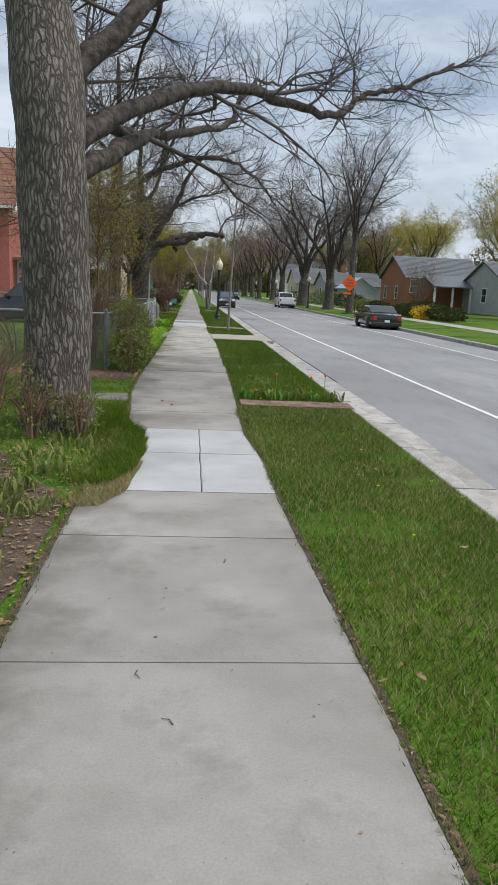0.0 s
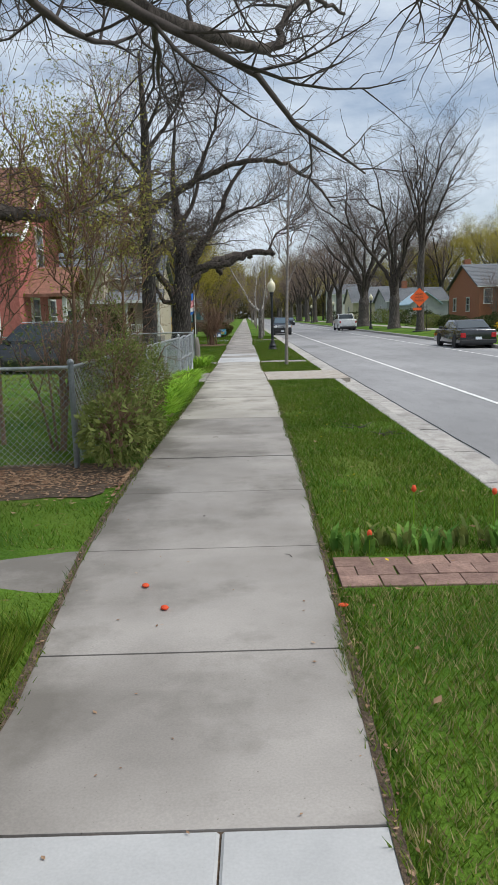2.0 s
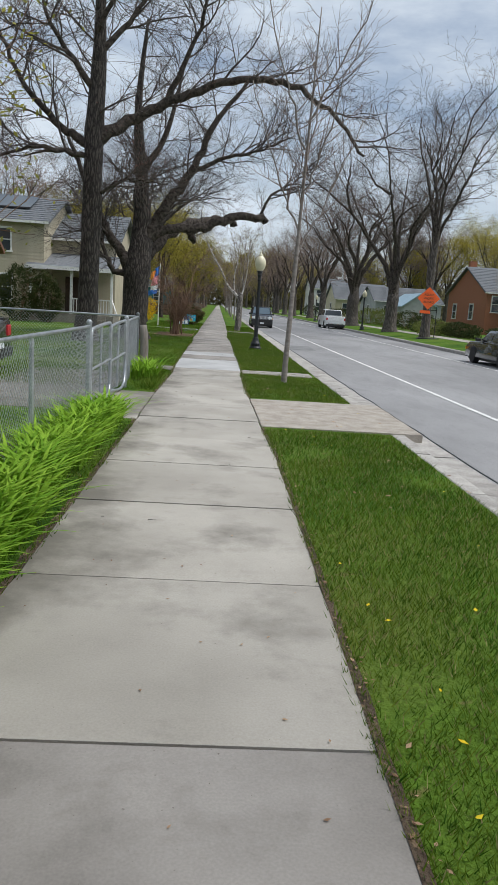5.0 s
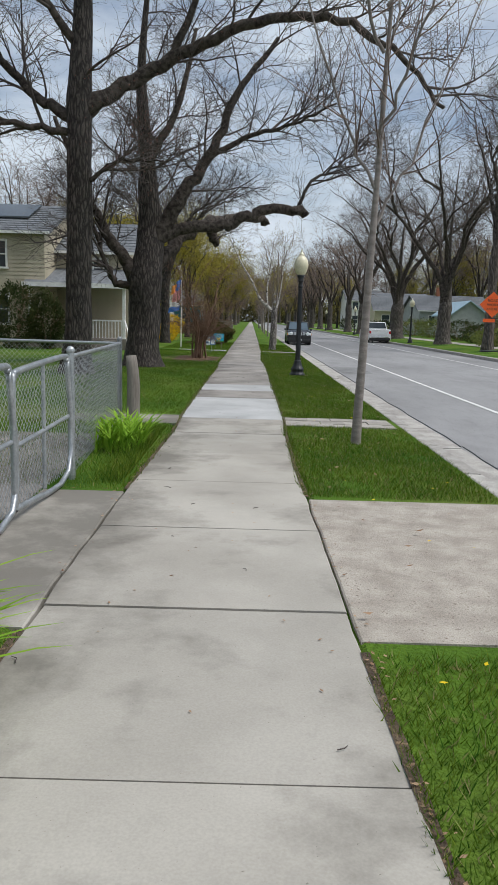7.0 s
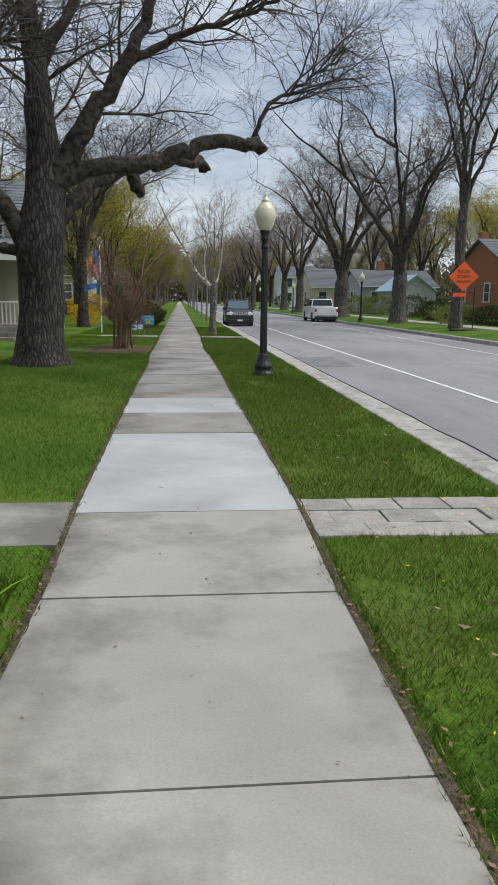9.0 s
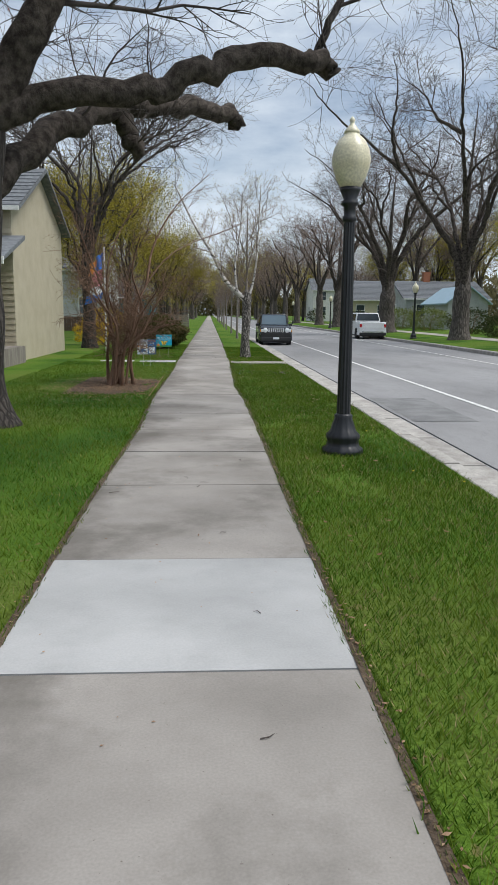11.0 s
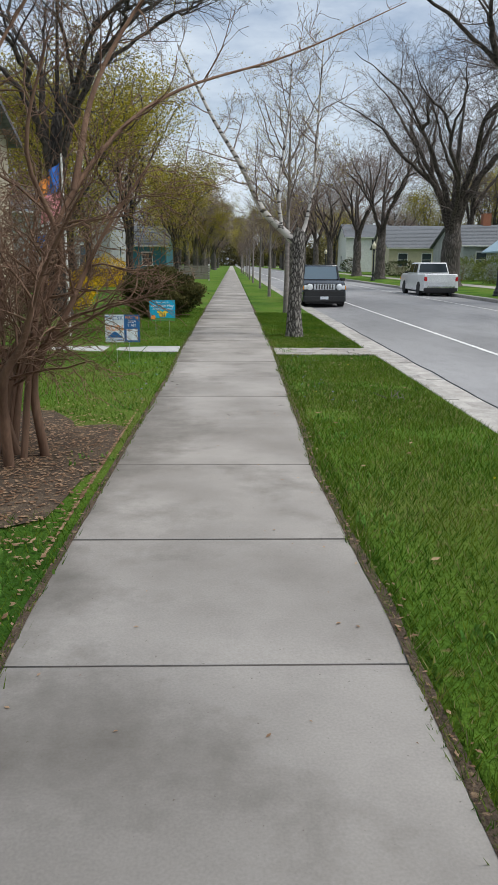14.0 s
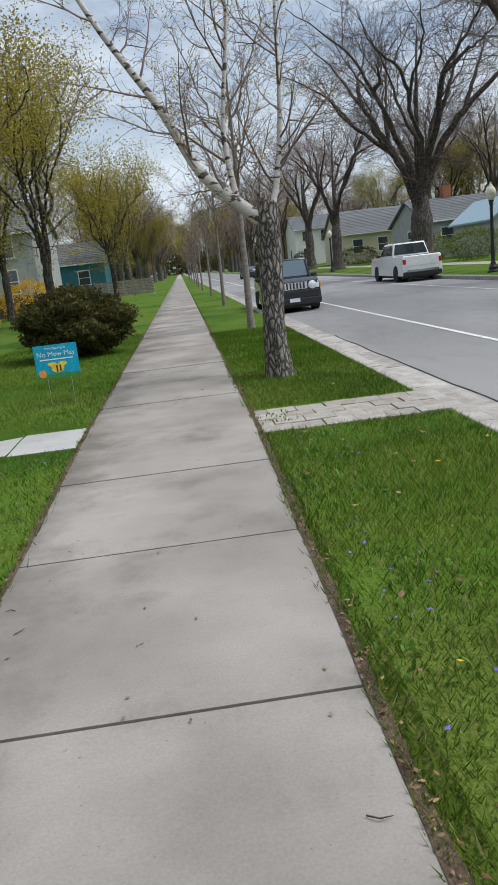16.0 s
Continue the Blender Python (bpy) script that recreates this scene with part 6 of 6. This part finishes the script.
for i in range(26):
    side = 1 if i % 3 else -1
    y = 37.5 + i * 0.62
    clump("weed_tuft", "low bright green broad-leaved weeds among the verge grass", (side * (0.78 + 0.5 * abs(noise.noise((i * 1.7, 0, 0)))), y, 0), 34, 0.05, 0.014, (0.1, 0.13), TULIP_LEAF, 400 + i)

# ---- pavement, drives, gutter: the pieces ----
pavement = tagged(new("pavement"), "concrete slab pavement running straight beside the verge", "pavement", kind="structure")
JOINTS = [-7.0, -5.7, -4.4, -3.3, -2.1, -0.85, 0.4, 1.72, 3.2, 4.17, 5.42, 6.53, 7.6, 8.98, 10.42, 11.86, 13.23, 14.65, 15.95, 17.26, 18.45, 19.58, 20.8, 22.05, 23.35, 24.6, 25.83, 27.06, 28.42, 29.62, 30.85, 32.05, 33.69, 35.0, 36.24, 37.52, 38.65, 39.76, 41.07, 42.31, 43.58, 44.9, 46.2, 47.6]
while JOINTS[-1] < 180:
    JOINTS.append(JOINTS[-1] + 1.28)
def slab(x0, x1, y0, y1, material, parent, h=0.0, seed=0, name="slab", wave=0.012, shaped=(0, 0)):
    """A slab with slightly uneven edges and an arris."""
    r = random.Random(seed)
    bm = bmesh.new()
    n = max(4, int((y1 - y0) / 0.16))
    g, rows = 0.0065, []
    for i in range(n + 1):
        y = y0 + g + (y1 - y0 - 2 * g) * i / n
        row = []
        for x, s in ((x0, -1), (x1, 1)):
            if shaped[0 if s < 0 else 1]:
                x = yard_edge(y) * -1 if s < 0 else verge_edge(y)
                if shaped[0 if s < 0 else 1] == 2:
                    x = verge_edge(y) + 0.012 if s < 0 else -yard_edge(y) - 0.012
            e = x + wave * noise.noise((y * 2.3, x * 3, 1)) + wave * 0.7 * noise.noise((y * 7, x * 3, 4))
            row += [(e, y, h - 0.09), (e, y, h - 0.007), (e - s * 0.008, y, h)]
        rows.append([bm.verts.new(p) for p in (row[0], row[1], row[2], row[5], row[4], row[3])])
    for a, b in zip(rows, rows[1:]):
        for i in range(5):
            bm.faces.new((a[i], a[i + 1], b[i + 1], b[i]))
    bm.faces.new(rows[0][::-1])
    bm.faces.new(rows[-1])
    for v in list(rows[0][1:5]) + list(rows[-1][1:5]):
        v.co.z -= 0.004
    bmesh.ops.recalc_face_normals(bm, faces=bm.faces)
    tilt = r.uniform(-0.003, 0.003)
    for v in bm.verts:
        v.co.z += tilt
    return part(name, bm, material, parent)


for i, (a, b) in enumerate(zip(JOINTS, JOINTS[1:])):
    m = CONCRETE
    if 4.1 < a < 6.5 or 27.0 < a < 29.5 or 30.8 < a < 31.9:
        m = CONCRETE_NEW
    elif 0.3 < a < 4.1 or 29.5 < a < 30.8 or 6.5 < a < 14 or a > 31.9:
        m = CONCRETE_DARK
    if 4.1 < a < 6.5:
        slab(-HALF, 0.14, a, b, m, pavement, 0, i, shaped=(1, 0))
        slab(0.146, HALF, a, b, m, pavement, 0, i, shaped=(0, 1))
    else:
        slab(-HALF, HALF, a, b, m, pavement, 0, i, shaped=(1, 1))
joint_fill = strip("joint_filler", SOIL, [(-0.54, -0.014), (0.53, -0.014)], -7, 180, "dark dirt in the slab joints", "joint", 2)
far_strip = strip("pavement_distance", CONCRETE, [(-HALF, -0.05), (-HALF, 0), (HALF, 0), (HALF, -0.05)], 180, 900, "concrete pavement far ahead", "pavement", 20)

drive = tagged(new("driveway"), "coarse pale concrete driveway crossing the verge", "driveway", kind="structure")
slab(0.71, KERB + 0.35, 20.5, 22.85, GRAVELLY, drive, 0.004, 3, "apron", shaped=(2, 0))
drive_l = tagged(new("driveway"), "concrete driveway leading to the gate", "driveway", kind="structure")
slab(-1.25, -HALF - 0.015, 20.55, 22.95, CONCRETE, drive_l, 0.003, 4, "apron", shaped=(0, 2))
slab(-6.8, -1.26, 20.9, 25.5, CONCRETE_DARK, drive_l, 0.01, 5, "apron")
path_l = tagged(new("garden_path"), "pale concrete garden path meeting the pavement", "path", kind="structure")
for i in range(5):
    slab(-HALF - 0.02 - 0.9 * (i + 1), -HALF - 0.02 - 0.9 * i - 0.01, 26.5, 27.3, CONCRETE, path_l, 0.0 + 0.003 * i, 10 + i, shaped=(0, 0 if i else 2))
path_3 = tagged(new("garden_path"), "white concrete garden path across the lawn", "path", kind="structure")
for i in range(9):
    slab(-HALF - 0.02 - 0.55 * (i + 1), -HALF - 0.02 - 0.55 * i - 0.008, 47.25, 48.0, CONCRETE_NEW, path_3, 0.002 * i, 20 + i, shaped=(0, 0 if i else 2))
path_d = tagged(new("garden_path"), "worn dirty concrete garden path by the big tree", "path", kind="structure")
slab(-5.0, -HALF - 0.02, 8.32, 9.0, CONCRETE_DARK, path_d, 0, 31, shaped=(0, 2))


def pavers(name, label, x0, x1, y0, y1, rows, size, material, seed):
    ob = tagged(new(name), label, "path", kind="structure")
    r = random.Random(seed)
    h = (y1 - y0) / rows
    bm = box(bmesh.new(), -size / 2 + 0.003, size / 2 - 0.003, -h / 2 + 0.003, h / 2 - 0.003, -0.05, 0, bevel=0.004)
    half = bpy.data.meshes.new("paver_half")
    hb = box(bmesh.new(), -size / 4 + 0.003, size / 4 - 0.003, -h / 2 + 0.003, h / 2 - 0.003, -0.05, 0, bevel=0.004)
    hb.to_mesh(half)
    hb.free()
    me = bpy.data.meshes.new("paver")
    bm.to_mesh(me)
    bm.free()
    for j in range(rows):
        x = x0 + size / 2 + (size / 2 if j % 2 else 0)
        if j % 2:
            o = link("paver", half, material, ob)
            o.matrix_local = pose(x0 + size / 4, y0 + h * (j + 0.5), -0.002)
        while x + size / 2 < x1 + 0.03:
            o = link("paver", me, material, ob)
            o.matrix_local = pose(x + r.uniform(-0.003, 0.003), y0 + h * (j + 0.5), r.uniform(-0.006, 0.004), r.uniform(-0.8, 0.8), r.uniform(-0.8, 0.8), r.uniform(-1, 1))
            x += size
        if x < x1 + 0.03:
            o = link("paver", half, material, ob)
            o.matrix_local = pose(x - size / 4, y0 + h * (j + 0.5), -0.002)
    return ob


pavers("brick_path", "weathered red brick path across the verge", HALF + 0.02, 2.15, 8.28, 8.74, 3, 0.21, BRICK_WALK, 1)
pavers("paver_path", "grey paving-block path across the verge", HALF + 0.005, 2.11, 26.55, 27.28, 3, 0.3, GREY_PAVER, 2)
pavers("paver_path", "grey paving-block path across the verge by the birch", HALF + 0.005, 2.11, 46.95, 47.8, 4, 0.24, GREY_PAVER, 3)

kerb = tagged(new("kerb"), "low worn kerb and stone gutter along the verge", "kerb", kind="structure")
rk = random.Random(5)
for i in range(60):
    y = -6 + i * 1.5
    dip = 20.3 < y + 0.7 < 23.1
    slab(KERB + 0.0, KERB + 0.15, y, y + 1.49, GUTTER, kerb, -0.05 if dip else -0.012, 300 + i, "kerbstone", 0.006)
    slab(KERB + 0.155, GUT + 0.02 * noise.noise((y, 0, 0)), y + 0.3, y + 1.79, GUTTER, kerb, -0.095, 400 + i, "gutter_slab", 0.012)
strip("kerb_distance", GUTTER, [(KERB, -0.1), (KERB, -0.01), (KERB + 0.15, -0.01), (KERB + 0.15, -0.09), (GUT, -0.1)], 84, 900, "kerb and gutter far down the street", "kerb", 12)
crack = Tubes()
for k in range(3):
    y, pts = 12 + k * 14, []
    while y < 26 + k * 14:
        pts.append(Vector((GUT + 0.05 + 0.04 * noise.noise((y * 1.1, k, 2)), y, -0.108)))
        y += 0.4
    crack.add(pts, [0.008] * len(pts), 4)
tagged(crack.link("tar_seam", PATCH, None), "dark cracked seam between gutter and asphalt", "crack", kind="structure")
